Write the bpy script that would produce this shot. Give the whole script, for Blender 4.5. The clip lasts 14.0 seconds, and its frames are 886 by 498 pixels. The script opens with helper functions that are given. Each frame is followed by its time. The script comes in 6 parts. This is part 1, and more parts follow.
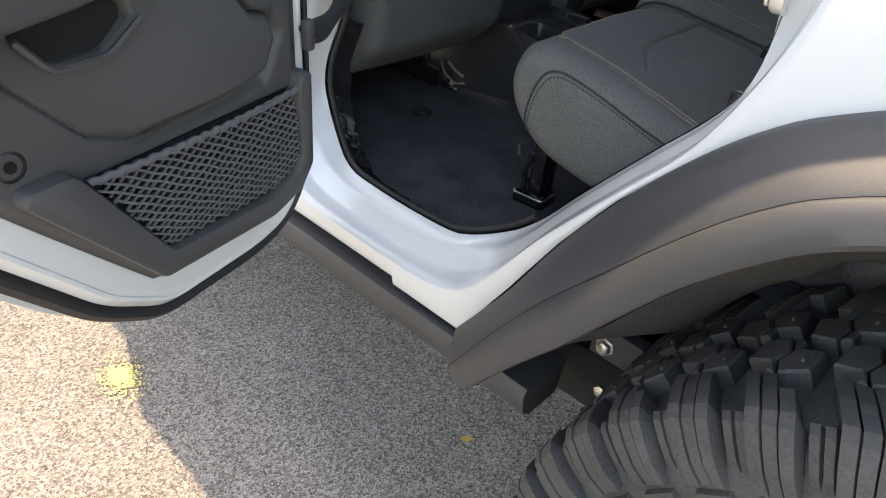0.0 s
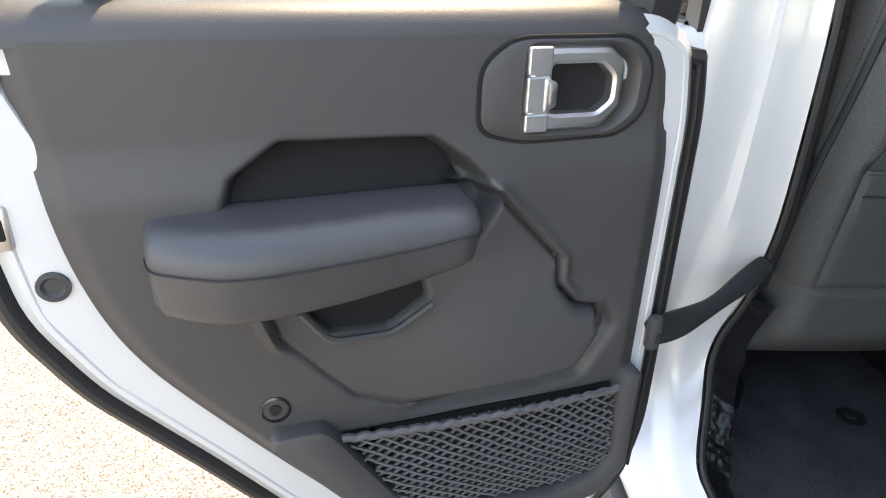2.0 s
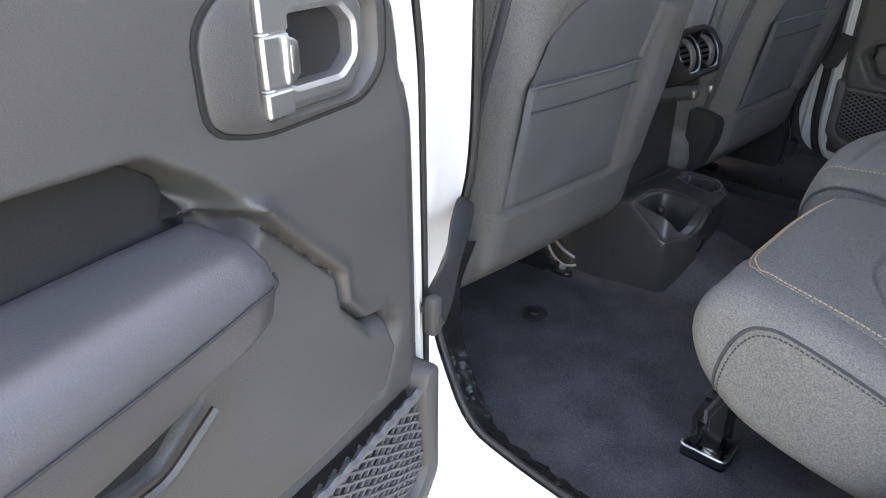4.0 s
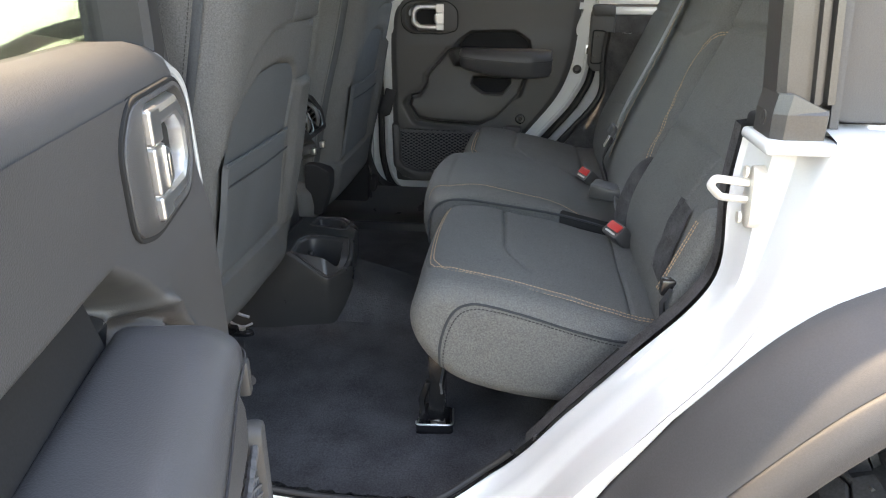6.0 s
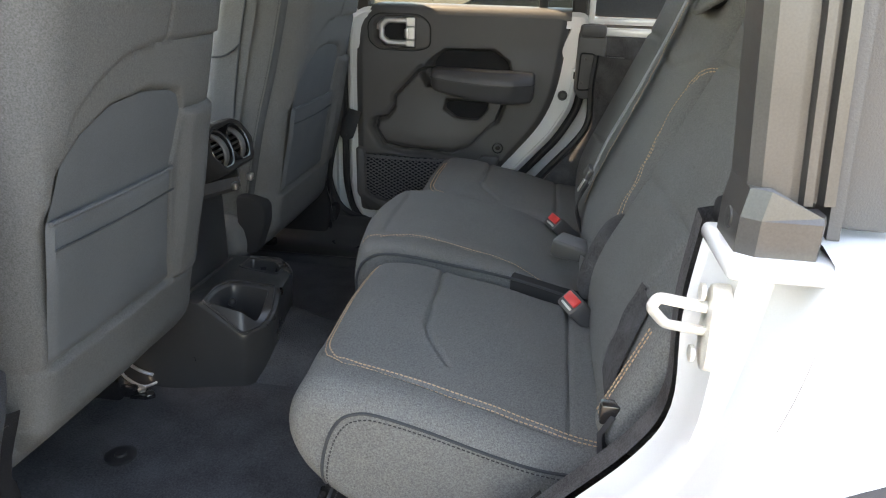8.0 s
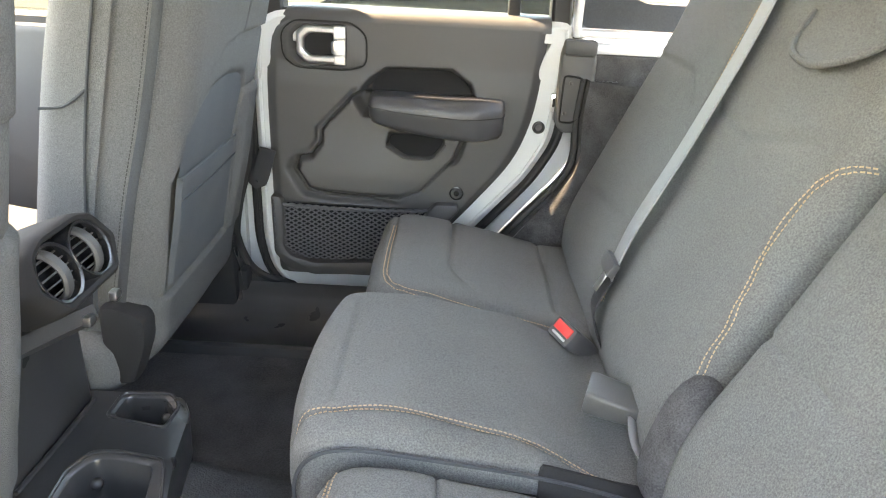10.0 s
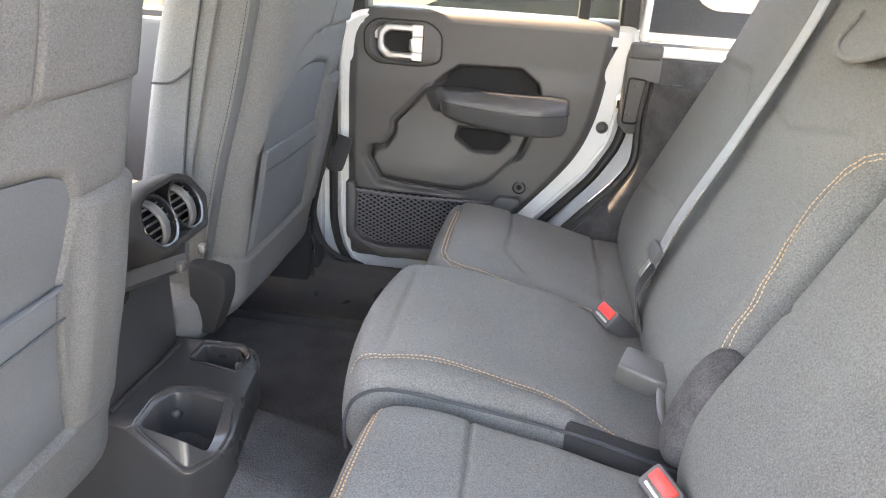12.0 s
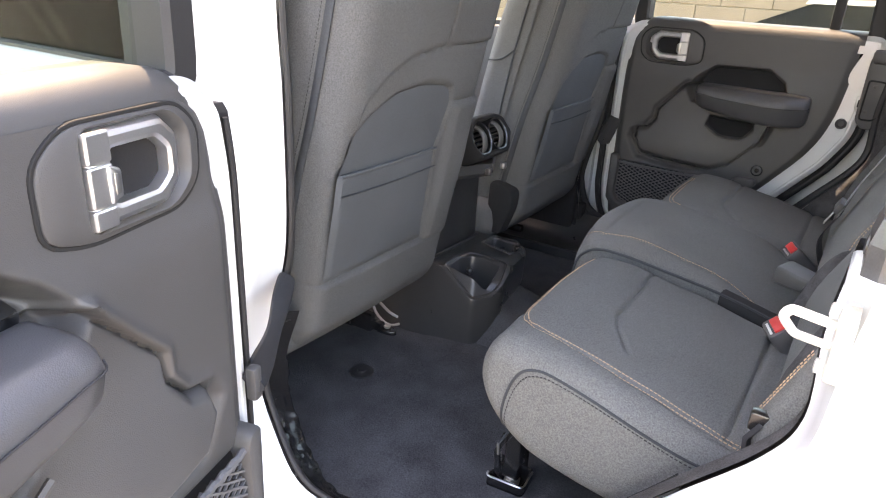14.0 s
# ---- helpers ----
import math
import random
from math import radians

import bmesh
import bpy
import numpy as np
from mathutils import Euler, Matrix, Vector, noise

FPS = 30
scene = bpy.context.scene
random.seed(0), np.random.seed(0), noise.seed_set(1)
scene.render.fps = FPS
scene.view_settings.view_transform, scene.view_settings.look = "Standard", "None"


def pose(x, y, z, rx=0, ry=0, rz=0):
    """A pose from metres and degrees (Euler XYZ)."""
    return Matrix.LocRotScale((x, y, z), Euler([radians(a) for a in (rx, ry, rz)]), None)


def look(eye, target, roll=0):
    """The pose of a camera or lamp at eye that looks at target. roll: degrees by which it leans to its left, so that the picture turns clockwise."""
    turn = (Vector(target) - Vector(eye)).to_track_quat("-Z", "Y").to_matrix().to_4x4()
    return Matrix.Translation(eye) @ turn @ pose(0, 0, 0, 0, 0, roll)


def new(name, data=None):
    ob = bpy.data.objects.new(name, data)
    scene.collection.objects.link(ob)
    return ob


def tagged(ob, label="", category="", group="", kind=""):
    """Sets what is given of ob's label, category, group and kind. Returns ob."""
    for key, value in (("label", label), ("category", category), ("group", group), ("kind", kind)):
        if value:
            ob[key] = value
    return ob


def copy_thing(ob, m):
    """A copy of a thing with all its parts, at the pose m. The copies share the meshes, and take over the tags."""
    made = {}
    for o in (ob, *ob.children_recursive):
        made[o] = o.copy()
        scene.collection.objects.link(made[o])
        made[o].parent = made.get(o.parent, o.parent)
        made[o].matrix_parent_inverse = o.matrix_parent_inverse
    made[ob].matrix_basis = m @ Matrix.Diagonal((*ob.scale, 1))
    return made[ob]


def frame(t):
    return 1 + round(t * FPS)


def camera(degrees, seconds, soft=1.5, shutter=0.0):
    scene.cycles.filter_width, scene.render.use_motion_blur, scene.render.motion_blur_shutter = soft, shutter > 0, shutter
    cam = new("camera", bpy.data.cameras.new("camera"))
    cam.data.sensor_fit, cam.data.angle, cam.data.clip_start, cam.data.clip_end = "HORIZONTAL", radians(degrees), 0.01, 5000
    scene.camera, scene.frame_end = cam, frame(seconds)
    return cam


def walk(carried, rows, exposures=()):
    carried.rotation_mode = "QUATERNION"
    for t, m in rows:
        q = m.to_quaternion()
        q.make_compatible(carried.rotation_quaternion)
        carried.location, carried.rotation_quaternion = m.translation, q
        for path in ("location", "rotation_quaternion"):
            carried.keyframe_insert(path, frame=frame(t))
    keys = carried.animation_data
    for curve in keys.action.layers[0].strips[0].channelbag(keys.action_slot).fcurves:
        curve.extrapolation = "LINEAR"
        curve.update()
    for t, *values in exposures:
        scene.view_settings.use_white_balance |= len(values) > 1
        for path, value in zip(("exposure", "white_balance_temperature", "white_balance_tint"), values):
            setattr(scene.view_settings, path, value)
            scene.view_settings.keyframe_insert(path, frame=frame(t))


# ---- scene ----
cam = camera(66.7, 14.0, soft=1.1)

PATH = [
    (0, (0.948, -0.658, 1.362), (-0.111, 0.587, 0.21), 5.6),
    (0.5, (0.867, -0.525, 1.379), (-0.588, 0.32, 0.299), 4.8),
    (1, (0.854, -0.454, 1.417), (-0.852, -0.013, 0.47), 3.9),
    (1.5, (0.846, -0.416, 1.461), (-0.93, -0.223, 0.563), 1.9),
    (2, (0.841, -0.39, 1.471), (-0.963, -0.258, 0.617), 1.7),
    (2.5, (0.817, -0.386, 1.465), (-0.985, -0.231, 0.61), 1.6),
    (3, (0.727, -0.41, 1.456), (-1.028, -0.047, 0.568), 1.2),
    (3.5, (0.615, -0.444, 1.437), (-0.944, 0.41, 0.52), 0.5),
    (4, (0.605, -0.484, 1.427), (-0.674, 0.745, 0.504), -0.1),
    (4.2, (0.637, -0.523, 1.444), (-0.532, 0.822, 0.537), -0.6),
    (6.3, (0.451, -0.711, 1.464), (0.289, 1.139, 0.721), 0.3),
    (6.5, (0.444, -0.716, 1.463), (0.294, 1.138, 0.728), 0.5),
    (7, (0.448, -0.696, 1.465), (0.328, 1.163, 0.738), 0.9),
    (7.5, (0.507, -0.583, 1.467), (0.357, 1.274, 0.74), 1.6),
    (8, (0.593, -0.431, 1.474), (0.33, 1.409, 0.736), 1.8),
    (8.5, (0.597, -0.302, 1.492), (0.308, 1.522, 0.723), 1.3),
    (9, (0.526, -0.127, 1.521), (0.321, 1.691, 0.714), 1.5),
    (9.2, (0.489, -0.063, 1.536), (0.352, 1.76, 0.725), 2.2),
    (11.3, (0.422, 0.086, 1.523), (0.475, 1.914, 0.712), 3.2),
    (11.5, (0.431, 0.063, 1.521), (0.442, 1.891, 0.711), 3.0),
    (12, (0.477, -0.044, 1.516), (0.262, 1.782, 0.728), 3.8),
    (12.5, (0.542, -0.176, 1.505), (0.032, 1.595, 0.727), 4.7),
    (13, (0.575, -0.282, 1.5), (-0.175, 1.411, 0.744), 4.5),
    (13.5, (0.631, -0.432, 1.489), (-0.283, 1.179, 0.733), 3.5),
    (14, (0.712, -0.542, 1.504), (-0.266, 1.028, 0.743), 3.1),
]
EXPOSURES = [(0.0, 2.6, 8800, 14), (1.0, 2.75, 8900, 15), (1.5, 2.95, 8900, 15), (2.0, 3.0, 8800, 15), (3.0, 3.4, 8800, 16), (4.0, 3.95, 9000, 17), (6.5, 3.6, 9300, 14), (7.5, 3.7, 9300, 14), (8.5, 4.1, 9600, 15), (9.2, 5.2, 9800, 14),
             (11.3, 5.25, 9900, 18), (12.0, 5.35, 9800, 21), (12.5, 5.45, 9700, 23), (13.0, 5.15, 9600, 23), (13.5, 4.1, 9500, 23), (14.0, 4.2, 9500, 23)]
walk(cam, [(t, look(eye, target, roll)) for t, eye, target, roll in PATH], EXPOSURES)


# ---------- light ----------
world = bpy.data.worlds.new("sky")
scene.world = world
world.use_nodes = True
wn = world.node_tree.nodes
sky = wn.new("ShaderNodeTexSky")
sky.sky_type, sky.sun_disc = "NISHITA", False
SUN_ELEV, SUN_FROM = 60.0, Vector((-0.94, 0.32))
sky.sun_elevation, sky.sun_rotation = radians(SUN_ELEV), math.atan2(SUN_FROM.x, SUN_FROM.y)
wn["Background"].inputs["Strength"].default_value = 0.15
world.node_tree.links.new(sky.outputs[0], wn["Background"].inputs[0])
sun = new("sun", bpy.data.lights.new("sun", "SUN"))
sun.data.energy, sun.data.angle, sun.data.color = 1.4, radians(0.53), (1.0, 0.91, 0.78)
sf = SUN_FROM.normalized() * math.cos(radians(SUN_ELEV))
sun.matrix_world = look((sf.x * 10, sf.y * 10, 10 * math.sin(radians(SUN_ELEV))), (0, 0, 0))


# ---------- materials ----------
def mat(name, base, rough=0.5, metal=0.0, var=0.15, scale=30.0, fine=600.0, bump=0.0, bump_scale=400.0,
        coat=0.0, spec=0.5, tint=None, voronoi=False, rough_var=0.08, fine_part=0.5):
    m = bpy.data.materials.new(name)
    m.use_nodes = True
    t, b = m.node_tree, m.node_tree.nodes["Principled BSDF"]
    n, l = t.nodes, t.links
    co = n.new("ShaderNodeTexCoord")
    big = n.new("ShaderNodeTexNoise")
    big.inputs["Scale"].default_value, big.inputs["Detail"].default_value = scale, 4
    small = n.new("ShaderNodeTexNoise")
    small.inputs["Scale"].default_value, small.inputs["Detail"].default_value = fine, 2
    for x in (big, small):
        l.new(co.outputs["Object"], x.inputs["Vector"])
    mix = n.new("ShaderNodeMix")
    mix.data_type = "FLOAT"
    mix.inputs["Factor"].default_value = fine_part
    l.new(big.outputs["Fac"], mix.inputs["A"])
    l.new(small.outputs["Fac"], mix.inputs["B"])
    ramp = n.new("ShaderNodeValToRGB")
    ramp.color_ramp.elements[0].position, ramp.color_ramp.elements[1].position = 0.3, 0.7
    lo = [c * (1 - var) for c in base]
    hi = [min(1, c * (1 + var)) for c in (tint or base)]
    ramp.color_ramp.elements[0].color, ramp.color_ramp.elements[1].color = (*lo, 1), (*hi, 1)
    l.new(mix.outputs["Result"], ramp.inputs["Fac"])
    l.new(ramp.outputs["Color"], b.inputs["Base Color"])
    rr = n.new("ShaderNodeMapRange")
    rr.inputs["To Min"].default_value, rr.inputs["To Max"].default_value = max(0.02, rough - rough_var), min(1, rough + rough_var)
    l.new(big.outputs["Fac"], rr.inputs["Value"])
    l.new(rr.outputs["Result"], b.inputs["Roughness"])
    b.inputs["Metallic"].default_value, b.inputs["Coat Weight"].default_value = metal, coat
    b.inputs["Coat Roughness"].default_value, b.inputs["Specular IOR Level"].default_value = 0.05, spec
    if bump:
        if voronoi:
            tex = n.new("ShaderNodeTexVoronoi")
            h = tex.outputs["Distance"]
        else:
            tex = n.new("ShaderNodeTexNoise")
            h = tex.outputs["Fac"]
        tex.inputs["Scale"].default_value = bump_scale
        l.new(co.outputs["Object"], tex.inputs["Vector"])
        bp = n.new("ShaderNodeBump")
        bp.inputs["Strength"].default_value, bp.inputs["Distance"].default_value = bump, 0.002
        l.new(h, bp.inputs["Height"])
        l.new(bp.outputs["Normal"], b.inputs["Normal"])
    return m


PAINT = mat("white_paint", (0.58, 0.595, 0.595), 0.3, var=0.03, scale=6, coat=1.0, rough_var=0.05)
PLASTIC = mat("black_plastic", (0.056, 0.055, 0.055), 0.5, var=0.1, scale=9, fine=900, bump=0.12, bump_scale=900, voronoi=True)
VINYL = mat("grey_vinyl", (0.058, 0.058, 0.061), 0.42, var=0.12, scale=20, fine=700, bump=0.10, bump_scale=800, voronoi=True)
# also the shade put into the door's hollow, cups and map pocket
GRIP = mat("dark_plastic_and_shade", (0.018, 0.018, 0.019), 0.85, var=0.2, scale=14, spec=0.2)
CONSOLE = mat("dark_gloss_plastic", (0.034, 0.034, 0.035), 0.30, var=0.2, scale=14, fine=700, bump=0.06, bump_scale=900, voronoi=True)
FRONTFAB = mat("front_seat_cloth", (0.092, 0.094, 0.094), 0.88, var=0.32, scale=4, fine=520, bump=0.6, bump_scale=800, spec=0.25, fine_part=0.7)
FELT = mat("dark_felt", (0.062, 0.061, 0.062), 0.95, var=0.6, scale=30, fine=420, bump=0.8, bump_scale=500, spec=0.1)
TOPVINYL = mat("soft_top_vinyl", (0.085, 0.082, 0.080), 0.6, var=0.12, scale=8, fine=600, bump=0.2, bump_scale=700)
POSTMETAL = mat("dark_anodised_metal", (0.085, 0.081, 0.077), 0.38, metal=0.5, var=0.15, scale=20)
FLARE = mat("flare_plastic", (0.042, 0.042, 0.044), 0.55, var=0.18, scale=5, fine=500, bump=0.15, bump_scale=1100)
FABRIC = mat("seat_fabric", (0.105, 0.107, 0.103), 0.9, var=0.32, scale=4, fine=520, bump=0.7, bump_scale=900, spec=0.25, tint=(0.126, 0.128, 0.123), fine_part=0.72)
SMOOTHFAB = mat("smooth_fabric", (0.040, 0.044, 0.048), 0.85, var=0.25, scale=6, fine=500, bump=0.3, bump_scale=900, spec=0.25)
POCKETFAB = mat("pocket_fabric", (0.074, 0.081, 0.087), 0.85, var=0.2, scale=6, fine=600, bump=0.2, bump_scale=1000, spec=0.25)
CARPET = mat("black_carpet", (0.056, 0.057, 0.061), 0.95, var=0.5, scale=14, fine=300, bump=0.9, bump_scale=350, spec=0.15)
CHROME = mat("satin_metal", (0.72, 0.73, 0.74), 0.36, metal=1.0, var=0.05, scale=12)
ZINC = mat("zinc_plate", (0.74, 0.72, 0.66), 0.4, metal=0.6, var=0.1, scale=40)
STEEL = mat("plated_steel", (0.60, 0.60, 0.58), 0.32, metal=1.0, var=0.1, scale=40)
RUBBER = mat("tyre_rubber", (0.058, 0.056, 0.054), 0.75, var=0.35, scale=18, fine=250, bump=0.3, bump_scale=300, spec=0.3)
LINER = mat("gritty_liner_felt", (0.010, 0.010, 0.010), 0.75, var=0.9, scale=60, fine=420, bump=0.9, bump_scale=260, tint=(0.030, 0.028, 0.026), fine_part=0.75)
SEAL = mat("rubber_seal", (0.014, 0.014, 0.015), 0.6, var=0.2, scale=20)
DARK = mat("dark_void", (0.008, 0.008, 0.008), 0.85, var=0.2)
BLACKMETAL = mat("black_painted_metal", (0.012, 0.012, 0.013), 0.25, var=0.2, scale=30, spec=0.7)
RED = mat("red_button", (0.62, 0.035, 0.03), 0.4, var=0.06)
THREAD = mat("tan_thread", (0.37, 0.25, 0.15), 0.7, var=0.2, scale=300)
DTHREAD = mat("dark_thread", (0.018, 0.018, 0.02), 0.8, var=0.2, scale=300)
WEBBING = mat("belt_webbing", (0.20, 0.203, 0.205), 0.6, var=0.12, scale=60, fine=800, bump=0.3, bump_scale=900)
STRAP = mat("nylon_strap", (0.016, 0.016, 0.018), 0.8, var=0.3, scale=60, fine=700, bump=0.6, bump_scale=700)
NET = mat("elastic_net", (0.095, 0.095, 0.10), 0.7, var=0.2, scale=200)
# pale lining of the unseen roof, bounces light into the cabin
HEADLINER = mat("pale_bounce_headliner", (0.55, 0.54, 0.52), 0.9, var=0.1, scale=10)


def asphalt():
    m = mat("asphalt", (0.234, 0.212, 0.190), 0.9, var=0.22, scale=3, fine=120, bump=0.9, bump_scale=160, spec=0.3)
    t = m.node_tree
    n, l = t.nodes, t.links
    b = n["Principled BSDF"]
    ramp = b.inputs["Base Color"].links[0].from_node
    vor = n.new("ShaderNodeTexVoronoi")
    vor.inputs["Scale"].default_value = 205
    co = [x for x in n if x.type == "TEX_COORD"][0]
    l.new(co.outputs["Object"], vor.inputs["Vector"])
    cr = n.new("ShaderNodeValToRGB")
    cr.color_ramp.elements[0].color, cr.color_ramp.elements[1].color = (0.45, 0.42, 0.40, 1), (1.60, 1.55, 1.48, 1)
    cr.color_ramp.elements[0].position, cr.color_ramp.elements[1].position = 0.16, 0.84
    bw = n.new("ShaderNodeRGBToBW")
    l.new(vor.outputs["Color"], bw.inputs["Color"])
    l.new(bw.outputs["Val"], cr.inputs["Fac"])
    mul = n.new("ShaderNodeMix")
    mul.data_type, mul.blend_type = "RGBA", "MULTIPLY"
    mul.inputs["Factor"].default_value = 1.0
    l.new(ramp.outputs["Color"], mul.inputs["A"])
    l.new(cr.outputs["Color"], mul.inputs["B"])
    l.new(mul.outputs["Result"], b.inputs["Base Color"])
    bp = [x for x in n if x.type == "BUMP"][0]
    bp.inputs["Distance"].default_value = 0.004
    l.new(vor.outputs["Distance"], bp.inputs["Height"])
    return m


ASPHALT = asphalt()


def glass(name, tint, rough=0.0):
    m = bpy.data.materials.new(name)
    m.use_nodes = True
    t = m.node_tree
    n, l = t.nodes, t.links
    n.remove(n["Principled BSDF"])
    tr = n.new("ShaderNodeBsdfTransparent")
    tr.inputs["Color"].default_value = (*tint, 1)
    gl = n.new("ShaderNodeBsdfGlossy")
    gl.inputs["Roughness"].default_value = 0.02
    fr = n.new("ShaderNodeFresnel")
    fr.inputs["IOR"].default_value = 1.22
    mx = n.new("ShaderNodeMixShader")
    l.new(fr.outputs[0], mx.inputs[0])
    l.new(tr.outputs[0], mx.inputs[1])
    l.new(gl.outputs[0], mx.inputs[2])
    l.new(mx.outputs[0], n["Material Output"].inputs["Surface"])
    return m


GLASS = glass("window_glass", (0.74, 0.80, 0.76))
DARKGLASS = glass("tinted_glass", (0.25, 0.27, 0.26))


# ---------- mesh helpers ----------
def obj(name, bm, material, parent=None, label="", smooth=True, angle=40):
    bmesh.ops.remove_doubles(bm, verts=bm.verts, dist=1e-5)
    bmesh.ops.recalc_face_normals(bm, faces=bm.faces)
    me = bpy.data.meshes.new(name)
    bm.to_mesh(me)
    bm.free()
    me.materials.append(material)
    if smooth:
        me.shade_smooth()
        me.set_sharp_from_angle(angle=radians(angle))
    ob = new(name, me)
    if parent:
        ob.parent = parent
    if label:
        ob["label"] = label
    return ob


def part(name, bm, material, parent, label="", smooth=True, angle=40):
    return obj(name, bm, material, parent, label, smooth, angle)


def thing(name, at=(0, 0, 0), rz=0.0, **tags):
    ob = new(name)
    ob.matrix_basis = pose(*at, 0, 0, rz)
    ob.empty_display_size = 0.1
    return tagged(ob, **tags)


def loft(rings, closed=True, caps=True):
    """Skin between rings of equally many points."""
    bm = bmesh.new()
    vs = [[bm.verts.new(p) for p in r] for r in rings]
    n = len(vs[0])
    for a, b in zip(vs, vs[1:]):
        for i in range(n if closed else n - 1):
            j = (i + 1) % n
            bm.faces.new((a[i], a[j], b[j], b[i]))
    if caps and closed:
        bm.faces.new(vs[0])
        bm.faces.new(vs[-1])
    return bm


def join(*bms):
    out = bmesh.new()
    for b in bms:
        me = bpy.data.meshes.new("tmp")
        b.to_mesh(me)
        b.free()
        out.from_mesh(me)
        bpy.data.meshes.remove(me)
    return out


def move(bm, m):
    bm.transform(m)
    return bm


def smooth_line(pts, per=6, closed=False):
    """Catmull-Rom through points."""
    p = [Vector(q) for q in pts]
    n, out = len(p), []
    for i in range(n if closed else n - 1):
        g = (lambda k: p[k % n]) if closed else (lambda k: p[max(0, min(n - 1, k))])
        a, b, c, d = g(i - 1), g(i), g(i + 1), g(i + 2)
        for s in range(per):
            t = s / per
            out.append(0.5 * (2 * b + (c - a) * t + (2 * a - 5 * b + 4 * c - d) * t * t + (3 * b - a - 3 * c + d) * t ** 3))
    if not closed:
        out.append(p[-1])
    return out


def round_poly(pts, r, seg=4):
    """A closed 2D polygon with rounded corners."""
    out, n = [], len(pts)
    for i in range(n):
        a, b, c = (Vector(pts[(i + k) % n]) for k in (-1, 0, 1))
        u, v = (a - b), (c - b)
        d = min(r, u.length * 0.45, v.length * 0.45)
        s, e = b + u.normalized() * d, b + v.normalized() * d
        for k in range(seg + 1):
            t = k / seg
            out.append((1 - t) ** 2 * s + 2 * t * (1 - t) * b + t * t * e)
    return out


def inset(poly, d):
    """A closed 2D polygon moved inwards by d (outwards when negative)."""
    n = len(poly)
    area = sum(poly[i][0] * poly[(i + 1) % n][1] - poly[(i + 1) % n][0] * poly[i][1] for i in range(n))
    s, out = (1 if area > 0 else -1), []
    for i in range(n):
        a, b, c = (Vector(poly[(i + k) % n][:2]) for k in (-1, 0, 1))
        u, v = (b - a), (c - b)
        if u.length < 1e-7:
            u = v
        if v.length < 1e-7:
            v = u
        nn = Vector((-u.y, u.x)).normalized() + Vector((-v.y, v.x)).normalized()
        nn = nn.normalized() if nn.length > 1e-6 else Vector((0, 0))
        out.append(b + nn * d * s)
    return out


def plate(poly, y0, y1, bevel=0.004, axis="y"):
    """A plate from a closed outline; its second face (y1) has rounded edges."""
    sgn = 1 if y1 > y0 else -1
    b = min(bevel, abs(y1 - y0) * 0.5)
    steps = [(0, y0), (0, y1 - sgn * b), (b * 0.3, y1 - sgn * b * 0.3), (b, y1)]
    rings = []
    for d, y in steps:
        q = inset(poly, d) if d else [Vector(p) for p in poly]
        rings.append([{"y": (p.x, y, p.y), "z": (p.x, p.y, y), "x": (y, p.x, p.y)}[axis] for p in q])
    return loft(rings)


def frame_ring(poly, width, y0, y1, bevel=0.003, axis="y"):
    """A closed bezel along an outline."""
    sgn = 1 if y1 > y0 else -1
    prof = [(0, y0), (0, y1 - sgn * bevel), (bevel, y1), (width - bevel, y1), (width, y1 - sgn * bevel), (width, y0)]
    rings = []
    for d, y in prof:
        q = inset(poly, d) if d else [Vector(p) for p in poly]
        rings.append([{"y": (p.x, y, p.y), "z": (p.x, p.y, y), "x": (y, p.x, p.y)}[axis] for p in q])
    rings.append(rings[0])
    return loft(rings, caps=False)


def tube(pts, r, seg=8, caps=True, flat=1.0, up=None):
    """A round or flattened bar along points; r may be a list."""
    pts = [Vector(p) for p in pts]
    rr = r if isinstance(r, (list, tuple)) else [r] * len(pts)
    rings, ref = [], Vector(up) if up else None
    for i, p in enumerate(pts):
        t = (pts[min(i + 1, len(pts) - 1)] - pts[max(i - 1, 0)]).normalized()
        if ref is None:
            ref = t.orthogonal()
        a = (ref - t * ref.dot(t)).normalized()
        b = t.cross(a)
        if not up:
            ref = a
        rings.append([p + (a * math.cos(2 * math.pi * k / seg) * flat + b * math.sin(2 * math.pi * k / seg)) * rr[i] for k in range(seg)])
    return loft(rings, caps=caps)


def box(x0, x1, y0, y1, z0, z1, bevel=0.004, seg=2):
    bm = bmesh.new()
    bmesh.ops.create_cube(bm, size=1, matrix=Matrix.LocRotScale(((x0 + x1) / 2, (y0 + y1) / 2, (z0 + z1) / 2), None, (x1 - x0, y1 - y0, z1 - z0)))
    if bevel:
        bmesh.ops.bevel(bm, geom=list(bm.edges), offset=bevel, segments=seg, affect="EDGES", profile=0.5)
    return bm


def disc(c, n, prof, seg=24):
    """A turned body: prof of (radius, height) along n."""
    n = Vector(n).normalized()
    a = n.orthogonal().normalized()
    b = n.cross(a)
    c = Vector(c)
    return loft([[c + n * h + (a * math.cos(2 * math.pi * k / seg) + b * math.sin(2 * math.pi * k / seg)) * max(r, 1e-4) for k in range(seg)] for r, h in prof])


def grid(nu, nv, fn):
    bm = bmesh.new()
    vs = [[bm.verts.new(fn(i / nu, j / nv)) for j in range(nv + 1)] for i in range(nu + 1)]
    for i in range(nu):
        for j in range(nv):
            bm.faces.new((vs[i][j], vs[i + 1][j], vs[i + 1][j + 1], vs[i][j + 1]))
    return bm


